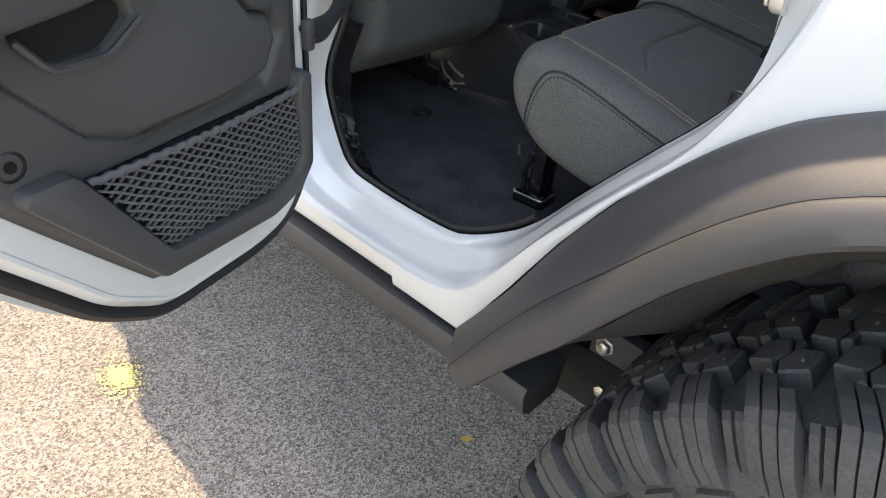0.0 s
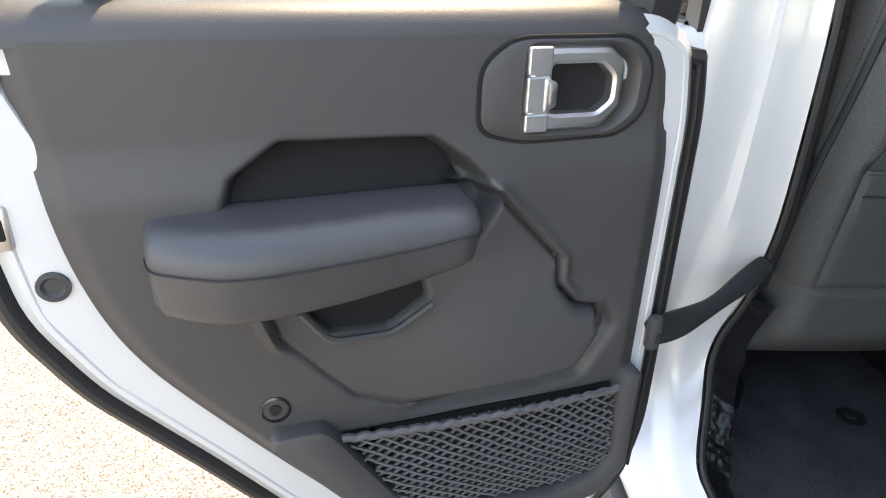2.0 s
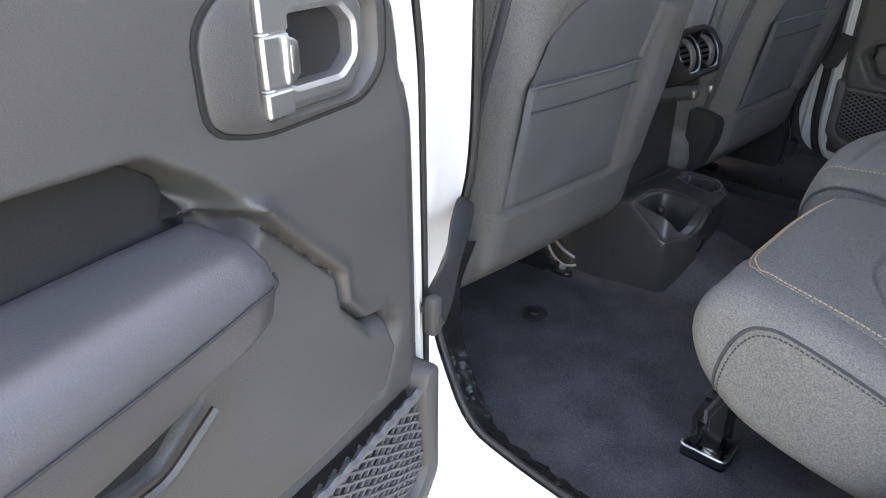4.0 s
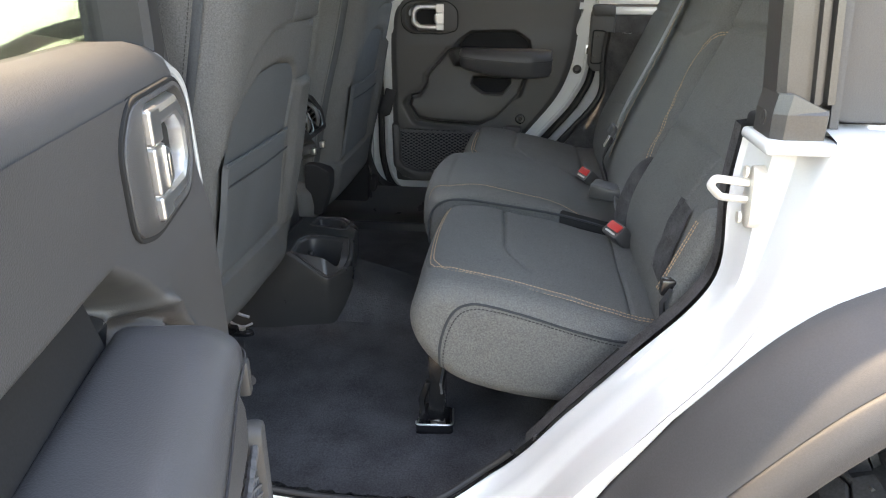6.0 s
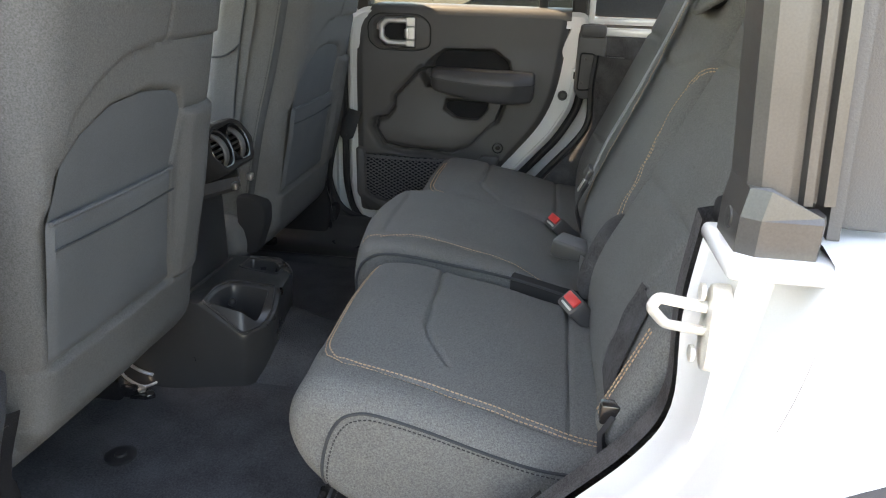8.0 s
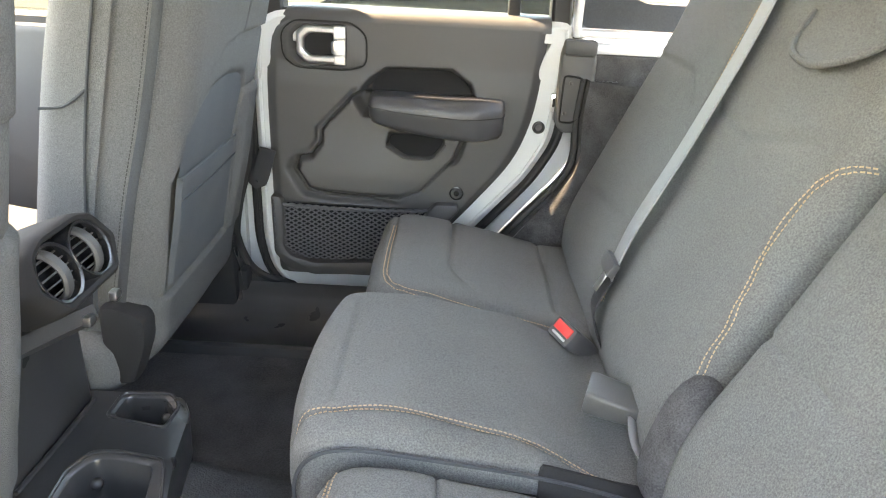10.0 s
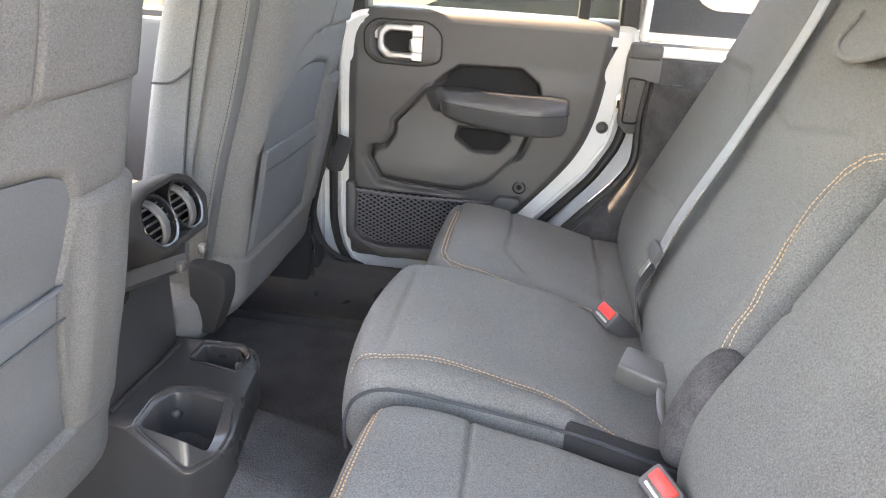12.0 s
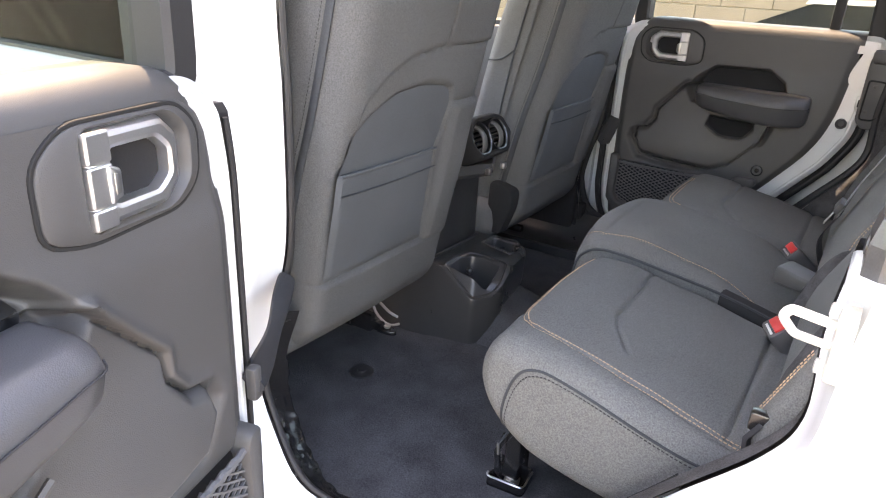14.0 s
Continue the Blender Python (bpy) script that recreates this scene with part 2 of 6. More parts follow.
def seg_dist(p, line):
    """The least distance of a 2D point from an open line."""
    best = 9.0
    px, pz = p
    for (ax, ay), (bx, by) in zip(line, line[1:]):
        dx, dy = bx - ax, by - ay
        t = max(0, min(1, ((px - ax) * dx + (pz - ay) * dy) / (dx * dx + dy * dy + 1e-12)))
        best = min(best, math.hypot(px - ax - t * dx, pz - ay - t * dy))
    return best


def poly_sd(p, poly):
    """The signed distance from a closed polygon, negative inside."""
    x, y = p
    inside, n = False, len(poly)
    for i in range(n):
        (ax, ay), (bx, by) = poly[i][:2], poly[(i + 1) % n][:2]
        if (ay > y) != (by > y) and x < (bx - ax) * (y - ay) / (by - ay) + ax:
            inside = not inside
    d = seg_dist(p, [q[:2] for q in poly] + [poly[0][:2]])
    return -d if inside else d


def ease(a, b, x):
    t = max(0.0, min(1.0, (x - a) / (b - a)))
    return t * t * (3 - 2 * t)


def radial(poly, c, n=72):
    """A star-shaped closed outline resampled at even angles round c."""
    out, m = [], len(poly)
    for k in range(n):
        a = 2 * math.pi * k / n
        d, best = Vector((math.cos(a), math.sin(a))), 0.0
        for i in range(m):
            p, q = Vector(poly[i][:2]) - Vector(c), Vector(poly[(i + 1) % m][:2]) - Vector(c)
            e = q - p
            den = d.x * e.y - d.y * e.x
            if abs(den) > 1e-12:
                t, u = (p.x * e.y - p.y * e.x) / den, (p.x * d.y - p.y * d.x) / den
                if t > best and -1e-6 <= u <= 1 + 1e-6:
                    best = t
        out.append(Vector(c) + d * best)
    return out


def snap(ob, at, pts, way, off=0.001):
    """Points laid on a part's surface: each slides along way until it meets the mesh."""
    from mathutils.bvhtree import BVHTree
    me = ob.data
    tree = BVHTree.FromPolygons([v.co for v in me.vertices], [tuple(p.vertices) for p in me.polygons])
    w, at, out = Vector(way).normalized(), Vector(at), []
    for p in pts:
        hit = tree.ray_cast(Vector(p) - at - w * 0.15, w, 0.4)[0]
        out.append((hit + at if hit else Vector(p)) - w * off)
    return out


def stitches(line, normal, step=0.006, size=0.00095, length=0.68):
    """A row of short threads along a line; one bmesh."""
    bm = bmesh.new()
    pts = [Vector(p) for p in line]
    nrm = Vector(normal).normalized()
    acc, nextd = 0.0, 0.0
    for a, b in zip(pts, pts[1:]):
        d = (b - a).length
        t = (b - a).normalized() if d > 1e-9 else None
        while t is not None and nextd <= acc + d:
            c = a + t * (nextd - acc)
            side = t.cross(nrm).normalized()
            h = step * length / 2
            q = [c - t * h - side * size, c - t * h + side * size, c + t * h + side * size, c + t * h - side * size]
            vs = [bm.verts.new(v) for v in q] + [bm.verts.new(c + nrm * size * 1.2 - t * h * 0.5), bm.verts.new(c + nrm * size * 1.2 + t * h * 0.5)]
            for f in ((0, 1, 4), (1, 2, 5, 4), (2, 3, 5), (3, 0, 4, 5)):
                bm.faces.new([vs[k] for k in f])
            nextd += step
        acc += d
    return bm


MID = 0.80


MIRROR = Matrix(((1, 0, 0, 0), (0, -1, 0, 2 * MID), (0, 0, 1, 0), (0, 0, 0, 1)))


def mirrored(bm):
    bm.transform(MIRROR)
    return bm


# ---------- ground ----------
bm = grid(60, 60, lambda u, v: (-60 + 120 * u, -60 + 120 * v, 0.004 * noise.noise((u * 90, v * 90, 0))))
ground = tagged(obj("ground", bm, ASPHALT), "sunlit grey coarse asphalt parking lot", "ground", kind="structure")

# yellow spot on the asphalt: small flecks, denser in the middle
YELLOW = mat("yellow_flecks", (0.68, 0.58, 0.22), 0.9, var=0.12, scale=40, fine=150, bump=0.15, bump_scale=160)
rnd = random.Random(4)
flecks = bmesh.new()
for k in range(900):
    a, d = rnd.uniform(0, 6.28), abs(rnd.gauss(0, 0.036))
    cx, cy, w = 1.15 * d * math.cos(a), 0.8 * d * math.sin(a), rnd.uniform(0.0014, 0.0036)
    t0 = rnd.uniform(0, 6.28)
    low = [flecks.verts.new((cx + w * math.cos(t0 + b), cy + w * math.sin(t0 + b), 0.0)) for b in (0, 1.1, 2.3, 3.4, 4.9)]
    top = flecks.verts.new((cx, cy, 0.0016))
    for p, q in zip(low, low[1:] + low[:1]):
        flecks.faces.new((p, q, top))
mark = tagged(obj("paint_mark", flecks, YELLOW), "small speckled yellow spot on asphalt", "paint mark")
mark.location = (-0.445, -0.265, 0.005)
LEAF = mat("dry_leaf", (0.50, 0.30, 0.06), 0.7, var=0.3, scale=60)
leaf = tagged(obj("leaf", loft([[(x, -w, 0.002 + 0.004 * abs(w) * 60 * 0.02 + z), (x, 0, z), (x, w, 0.003 + z), (x, 0, z + 0.0012)] for x, w, z in ((-0.016, 0.001, 0.004), (-0.008, 0.008, 0.003), (0.004, 0.009, 0.004), (0.012, 0.004, 0.006), (0.018, 0.0006, 0.007))]), LEAF), "small dry yellow leaf lying on asphalt", "leaf")
leaf.matrix_basis = pose(0.309, 0.253, 0.003, 0, 0, 40)

# ---------- car shell ----------
car = thing("car", label="white off-road car with black flares and rear door open", category="car")

# opening edge of the rear doorway, from the top of the front pillar round to the belt (x, z), at the inner flange
INNER = [(0.004, 1.80), (0.005, 1.45), (0.010, 1.33), (0.006, 1.12), (-0.022, 1.00), (-0.040, 0.90), (-0.012, 0.812), (0.062, 0.765), (0.17, 0.748),
         (0.33, 0.748), (0.425, 0.765), (0.488, 0.813), (0.554, 0.896), (0.632, 0.990), (0.700, 1.071), (0.726, 1.13), (0.722, 1.22), (0.728, 1.302)]
OUTER = [(-0.036, 1.80), (-0.036, 1.45), (-0.034, 1.33), (-0.036, 1.12), (-0.050, 1.00), (-0.068, 0.88), (-0.048, 0.77), (0.02, 0.712), (0.16, 0.695),
         (0.34, 0.695), (0.440, 0.716), (0.504, 0.782), (0.571, 0.880), (0.647, 0.976), (0.714, 1.058), (0.752, 1.13), (0.780, 1.21), (0.796, 1.302)]
inn = smooth_line([(x, 0, z) for x, z in INNER], 5)
out = smooth_line([(x, 0, z) for x, z in OUTER], 5)


ARCH_TOP = [(0.459, 0.655), (0.538, 0.775), (0.604, 0.892), (0.664, 0.982), (0.721, 1.053), (0.777, 1.108), (0.836, 1.147), (0.93, 1.180), (1.15, 1.200), (1.32, 1.22), (1.48, 1.13), (1.60, 0.98), (1.70, 0.80)]


def flange_y(x, z):
    """How far in the inner flange of the doorway stands."""
    low = 0.105 - 0.055 * ease(-0.05, 0.13, x) + 0.050 * ease(0.36, 0.46, x)
    high = 0.138 - 0.038 * ease(0.40, 0.46, x)
    return low + (high - low) * ease(0.84, 1.0, z)


def lean(z):
    """How far the body side leans in above the waist."""
    return 0.05 * max(0.0, z - 0.95) / 0.45


def jamb():
    """The white step between the inner flange and the outer skin."""
    rings = []
    for t, k in ((0, 1.0), (0.10, 0.95), (0.22, 0.74), (0.34, 0.60), (0.72, 0.50), (0.80, 0.42), (0.86, 0.2), (0.93, 0.05), (1.0, 0.0)):
        rings.append([(a.x + (b.x - a.x) * t, -0.028 + (flange_y(a.x, a.z) + 0.028) * k + lean(a.z) * 0.8 * t, a.z + (b.z - a.z) * t) for a, b in zip(inn, out)])
    return loft(rings, closed=False, caps=False)


def lower_sill():
    ys = [(0.695, -0.028), (0.675, -0.030), (0.660, -0.024), (0.654, -0.005), (0.654, 0.06)]
    return loft([[(x, y, z) for z, y in ys] for x in (-1.6, -0.6, 0.0, 0.2, 0.4, 0.52)], closed=False, caps=False)


def pillar_outer():
    """Outer face of the pillar between the two side doors."""
    col = [p for p in out if p.z > 0.69 and p.x < 0.19]
    return loft([[(p.x, -0.028 + lean(p.z) * 0.8, p.z) for p in col], [(min(p.x, 0.02) - 0.055, -0.030 + lean(p.z) * 0.8, p.z) for p in col]], closed=False, caps=False)


def quarter():
    """Skin of the quarter panel: columns between the flare (or the sill edge) and the doorway or belt."""
    top = [(p.x, p.z) for p in out if p.x > 0.3] + [(0.84, 1.304), (0.9, 1.305), (1.1, 1.305), (1.4, 1.305), (1.9, 1.305)]
    arch = [(-1.0, 0.662)] + [(0.459, 0.655)] + [(x - 0.004, z + 0.004) for x, z in ARCH_TOP[1:]] + [(2.0, 0.70)]
    rings = []
    for x, zt in top:
        zb = next((z0 + (z1 - z0) * (x - x0) / (x1 - x0) for (x0, z0), (x1, z1) in zip(arch, arch[1:]) if x0 <= x <= x1), 0.66)
        zb -= 0.006 + 0.016 * ease(0.98, 1.12, zb)
        zb = min(zb, zt - 0.004)
        rings.append([(x, -0.028 + lean(zb + (zt - zb) * t) * 0.8 - 0.003 * math.sin(math.pi * t), zb + (zt - zb) * t) for t in (0, 0.1, 0.3, 0.5, 0.7, 0.9, 1)])
    return loft(rings, closed=False, caps=False)


for side in (0, 1):
    fl = (lambda b: mirrored(b)) if side else (lambda b: b)
    part("door_jamb", fl(jamb()), PAINT, car, "white painted door jamb")
    part("sill", fl(lower_sill()), PAINT, car)
    part("door_pillar", fl(pillar_outer()), PAINT, car)
    part("quarter_panel", fl(quarter()), PAINT, car, "glossy white quarter panel")
    # black weather seal along the inner flange
    part("door_seal", fl(tube([(p.x + (0.006 if p.x < 0.3 else -0.008), flange_y(p.x, p.z) + 0.006, p.z + (0.004 if p.z < 0.9 else 0)) for p in inn if p.x < 0.5 or side], 0.005 if not side else 0.010, 8)), SEAL, car, "black rubber door seal")
    # front door skin with its closing gap
    fd = [(-1.05, 0.72), (-0.10, 0.72), (-0.045, 0.76), (-0.042, 1.365), (-1.05, 1.365)]
    part("front_door", fl(plate(round_poly(fd, 0.03), 0.02, -0.034, 0.01)), PAINT, car, "closed white front door")

# wheel arch flare: sections swept over the wheel
ARCH_MID = [(0.512, 0.662), (0.582, 0.778), (0.642, 0.866), (0.706, 0.945), (0.764, 1.016), (0.818, 1.073), (0.874, 1.115), (0.96, 1.147), (1.15, 1.165), (1.29, 1.155), (1.43, 1.07), (1.54, 0.94), (1.63, 0.79)]
ARCH_LOW = [(0.556, 0.654), (0.622, 0.748), (0.683, 0.828), (0.738, 0.908), (0.788, 0.978), (0.838, 1.033), (0.890, 1.077), (0.965, 1.108), (1.15, 1.128), (1.275, 1.115), (1.40, 1.02), (1.50, 0.90), (1.58, 0.78)]
ARCH_SEQ = [smooth_line([(x, 0, z) for x, z in a], 4) for a in (ARCH_TOP, ARCH_MID, ARCH_LOW)]


def flare_upper():
    a, b, _ = ARCH_SEQ
    prof = [(-0.02, 0.03), (-0.01, -0.010), (0.0, -0.026), (0.02, -0.036), (0.25, -0.055), (0.6, -0.084), (0.9, -0.102), (0.985, -0.105), (1.0, -0.102), (1.0, -0.095)]
    return loft([[(p.x + (q.x - p.x) * t, y * 1.0 + 0.03 * max(0, p.z - 1.05), p.z + (q.z - p.z) * t) for p, q in zip(a, b)] for t, y in prof], closed=False, caps=False)


def flare_lip():
    _, b, c = ARCH_SEQ
    prof = [(0.0, -0.095), (0.0, -0.105), (0.04, -0.110), (0.4, -0.120), (0.8, -0.124), (0.95, -0.121), (1.02, -0.110), (1.05, -0.08), (1.02, 0.03)]
    return loft([[(p.x + (q.x - p.x) * t, y + 0.03 * max(0, p.z - 1.05), p.z + (q.z - p.z) * t) for p, q in zip(b, c)] for t, y in prof], closed=False, caps=False)


def liner():
    """The felt liner: it curls in from the lip towards the tyre and then runs inboard."""
    c, rings = ARCH_SEQ[2], []
    for y, k in ((-0.095, 0.004), (-0.07, 0.014), (-0.03, 0.040), (0.02, 0.064), (0.08, 0.078), (0.16, 0.084), (0.26, 0.084), (0.40, 0.080)):
        ring = []
        for i, p in enumerate(c):
            d = Vector((WX - p.x, 0, WZ - p.z))
            kk = k * ease(0.70, 0.88, p.z) + 0.006 * noise.noise((p.x * 11, y * 16, p.z * 11)) - 0.012 * math.exp(-((p.x - 0.86) / 0.02) ** 2 - ((y - 0.0) / 0.03) ** 2)
            q = p + d.normalized() * kk
            ring.append((q.x, y, q.z))
        rings.append(ring)
    return loft(rings, closed=False, caps=False)


WX, WZ, WR, WY0, WY1 = 1.145, 0.487, 0.480, -0.130, 0.185
part("upper_flare", flare_upper(), FLARE, car, "matte black wheel arch flare")
part("flare_lip", flare_lip(), FLARE, car, "dusty black flare lip")
part("wheel_well", liner(), LINER, car, "black felt wheel well liner")
part("flare", mirrored(join(flare_upper(), flare_lip())), FLARE, car)


# ---------- tyre ----------


def tyre_carcass():
    prof = [(0.225, WY0 + 0.03), (0.33, WY0 + 0.004), (0.408, WY0), (0.445, WY0 + 0.018), (0.459, WY0 + 0.045), (0.462, (WY0 + WY1) / 2), (0.459, WY1 - 0.045), (0.445, WY1 - 0.018), (0.408, WY1), (0.33, WY1 - 0.004), (0.225, WY1 - 0.03)]
    n = 96
    return loft([[(WX + r * math.cos(2 * math.pi * k / n), y, WZ + r * math.sin(2 * math.pi * k / n)) for k in range(n)] for r, y in prof], caps=False)


def lug(poly, r0, r1, ang, crown=0.0, sipe=True):
    """A tread block: outline in (arc, y), raised from the carcass; rounded at the shoulder."""
    def at(p, r):
        yy = p[1]
        drop = 0.05 * max(0, abs(yy - (WY0 + WY1) / 2) / 0.1475 - 0.72) ** 1.5
        rr = r - drop
        a = ang + p[0] / WR
        return (WX + rr * math.cos(a), yy, WZ + rr * math.sin(a))
    top = inset(poly, 0.0025)
    bm = loft([[at(p, r0) for p in poly], [at(p, r1 - 0.003) for p in poly], [at(p, r1) for p in top]])
    return bm


wheel = part("wheel", disc((WX, -0.06, WZ), (0, -1, 0), [(0.22, -0.16), (0.235, -0.16), (0.235, 0.03), (0.225, 0.045), (0.21, 0.03), (0.19, 0.0), (0.08, -0.01), (0.05, 0.02), (0.0, 0.025)], 40), BLACKMETAL, car, "black alloy wheel")
tyre = part("tyre", tyre_carcass(), RUBBER, wheel, "chunky black mud-terrain tyre")


# ---------- rear doors ----------
HINGE = Vector((-0.011, -0.096, 0))
OPEN = -76.0
SHELL = [(0.066, 1.404), (0.024, 1.378), (0.012, 1.30), (0.012, 0.88), (0.03, 0.80), (0.075, 0.752), (0.14, 0.738), (0.315, 0.738), (0.40, 0.795), (0.53, 0.955), (0.625, 1.065), (0.672, 1.15), (0.69, 1.30), (0.695, 1.408)]
TRIM_F = [(0.80, 0.06), (0.815, 0.052), (0.90, 0.046), (1.0, 0.045), (1.20, 0.044), (1.32, 0.046), (1.35, 0.051), (1.37, 0.061), (1.383, 0.077), (1.395, 0.10)]
TRIM_R = [(0.80, 0.33), (0.815, 0.345), (0.90, 0.42), (1.003, 0.508), (1.10, 0.582), (1.187, 0.618), (1.292, 0.635), (1.42, 0.645)]
RECESS = [(0.500, 1.19), (0.500, 1.232), (0.487, 1.272), (0.442, 1.302), (0.302, 1.299), (0.268, 1.276), (0.225, 1.232), (0.25, 1.19)]
LOWER = [(0.300, 1.246), (0.236, 1.240), (0.161, 1.160), (0.160, 1.131), (0.137, 1.103), (0.110, 1.097), (0.101, 1.066), (0.128, 1.021), (0.180, 1.012), (0.335, 1.003), (0.385, 1.025), (0.455, 1.105), (0.475, 1.17), (0.40, 1.20)]
BEZEL = [(0.259, 1.301), (0.259, 1.362), (0.228, 1.386), (0.106, 1.386), (0.080, 1.362), (0.083, 1.312), (0.110, 1.291), (0.215, 1.289)]
NETP = [(0.070, 0.985), (0.066, 0.875), (0.082, 0.856), (0.138, 0.842), (0.322, 0.852), (0.402, 0.980)]
POCKET_OUT = [(0.044, 1.006), (0.046, 0.862), (0.076, 0.826), (0.138, 0.810), (0.338, 0.820), (0.476, 0.990), (0.470, 1.004), (0.420, 1.004), (0.405, 0.985), (0.318, 0.853), (0.138, 0.843), (0.086, 0.858), (0.070, 0.880), (0.072, 0.985), (0.066, 1.004)]


def lerp_tab(tab, z):
    for (z0, x0), (z1, x1) in zip(tab, tab[1:]):
        if z0 <= z <= z1:
            return x0 + (x1 - x0) * (z - z0) / (z1 - z0)
    return tab[-1][1] if z > tab[-1][0] else tab[0][1]


TRIM_R = [(p.x, p.y) for p in smooth_line([(z, x, 0) for z, x in TRIM_R], 6)]


def trim_height(x, z):
    """Relief of the moulded inner panel, in metres towards the cabin."""
    y = 0.088
    y -= 0.056 * (1 - ease(-0.016, 0.003, poly_sd((x, z), RECESS))) * ease(1.12, 1.18, z) * (0.30 + 0.70 * ease(1.17, 1.29, z))
    d = poly_sd((x, z), LOWER)
    low = ease(1.20, 1.04, z)
    y += (-0.007 + 0.027 * low * (1 - 0.7 * ease(0.22, 0.42, x))) * (1 - ease(-0.006 - 0.010 * low, 0.001, d))
    y += (0.004 + 0.009 * ease(0.19, 0.27, x)) * math.exp(-((d - 0.006) / 0.0055) ** 2) * ease(1.085, 1.115, z) * (1 if d > 0 else 0.4)
    y -= 0.012 * math.exp(-((d + 0.001) / 0.0022) ** 2) * (1 - 0.6 * ease(0.28, 0.36, x))
    y -= 0.013 * math.exp(-((d - 0.010) / 0.009) ** 2) * ease(1.10, 1.07, z) * (1 - ease(0.26, 0.36, x))
    y -= 0.022 * (1 - ease(-0.010, 0.002, poly_sd((x, z), NETP)))
    cup = [(0.432, 1.135), (0.408, 1.107), (0.348, 1.107), (0.305, 1.135), (0.31, 1.16), (0.43, 1.16)]
    y -= 0.040 * (1 - ease(-0.012, 0.002, poly_sd((x, z), cup)))
    y -= 0.008 * ease(1.25, 1.31, z)
    y -= 0.030 * (1 - ease(-0.012, -0.004, poly_sd((x, z), BEZEL)))
    y -= 0.03 * ease(0.022, 0.0, min(x - lerp_tab(TRIM_F, z), lerp_tab(TRIM_R, z) - x)) * 0.3
    return y


NU, NV, RELIEF = 190, 205, {}
for iv in range(NV + 1):
    z = 0.806 + 0.582 * iv / NV
    x0, x1 = lerp_tab(TRIM_F, z), lerp_tab(TRIM_R, z)
    for iu in range(NU + 1):
        x = x0 + (x1 - x0) * iu / NU
        RELIEF[iu, iv] = (x, trim_height(x, z), z)


def rear_door(mirror):
    s = -1 if mirror else 1

    def L(bm):
        """Closed door places into the door's own frame."""
        bm.transform(Matrix.Translation(-HINGE))
        if mirror:
            bm.transform(Matrix.Diagonal((1, -1, 1, 1)))
        return bm
    if mirror:
        d = thing("car_door", (HINGE.x, 2 * MID - HINGE.y, 0), 0, label="closed white rear door with black moulded inner panel", category="car door")
    else:
        d = thing("car_door", (HINGE.x, HINGE.y, 0), OPEN, label="open white rear door with black moulded inner panel", category="car door")
    shell = round_poly(SHELL, 0.03, 4)
    belt = lambda poly: [Vector((q.x, min(q.y, 1.404 - 0.02 * abs(q.x - 0.36) - 0.030 * (1 - ease(0.01, 0.07, q.x))))) for q in poly]
    raw = [Vector(q) for q in SHELL]
    part("inner_shell", L(join(frame_ring(shell, 0.029, -0.015, 0.074, 0.012), frame_ring(inset(raw, 0.018), 0.047, -0.010, 0.0735, 0.002))), PAINT, d, "white painted door frame")
    part("door_core", L(plate(inset(shell, 0.05), -0.010, 0.012, 0.002)), DARK, d)
    part("weather_strip", L(frame_ring(belt(inset(shell, -0.024)), 0.0235, -0.004, 0.064, 0.009)), SEAL, d, "black rubber weather strip")
    part("outer_skin", L(plate(inset([Vector((q.x, q.z)) for q in out if q.z < 1.42], 0.005) if mirror else belt(inset(shell, -0.040)), -0.006, -0.036, 0.010)), PAINT, d, "white painted outer skin")
    # moulded panel
    panel = part("inner_panel", L(grid(NU, NV, lambda u, v: RELIEF[round(u * NU), round(v * NV)])), PLASTIC, d, "black grained plastic panel", angle=60)
    # rounded top ledge
    led = [(0.0785, 1.384), (0.077, 1.394), (0.073, 1.404), (0.063, 1.412), (0.048, 1.416), (0.0, 1.416)]
    part("top_ledge", L(loft([[(x, y - 0.3 * dz, z - dz) for y, z in led] for x, dz in ((0.070, 0.022), (0.078, 0.012), (0.090, 0.005), (0.11, 0.001), (0.14, 0.0), (0.3, 0.0), (0.55, 0.0), (0.635, 0.0), (0.646, 0.0))], closed=False, caps=False)), PLASTIC, d)
    # dark skin laid in the grip hollow in place of its shade
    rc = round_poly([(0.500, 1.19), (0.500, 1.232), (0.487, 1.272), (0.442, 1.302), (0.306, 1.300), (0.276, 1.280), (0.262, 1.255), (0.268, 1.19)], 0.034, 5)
    part("grip_hollow", L(loft([[(q.x, trim_height(q.x, q.y) + 0.0015, q.y) for q in inset(rc, e)] for e in (0.006, 0.011, 0.016, 0.024, 0.034, 0.042)])), GRIP, d, "grip hollow, its shade put into a dark skin")
    # handle: bezel, cup, loop and latch piece
    bz = round_poly(BEZEL, 0.016, 4)
    hc = (0.160, 1.339)
    loop = round_poly([(0.215, 1.300), (0.215, 1.379), (0.130, 1.379), (0.112, 1.362), (0.112, 1.320), (0.132, 1.300)], 0.005, 3)
    dish = round_poly([(0.217, 1.297), (0.217, 1.3815), (0.118, 1.3815), (0.095, 1.362), (0.096, 1.316), (0.122, 1.296)], 0.012, 4)
    hole = round_poly([(0.190, 1.317), (0.190, 1.362), (0.140, 1.362), (0.127, 1.350), (0.127, 1.328), (0.141, 1.317)], 0.003, 2)
    bo, do, lo, ho = (radial(q, hc) for q in (bz, dish, loop, hole))
    ring = lambda q, y: [(p.x, y, p.y) for p in q]
    LH = lambda bm: L(move(bm, Matrix.Translation((0, -0.010, 0))))
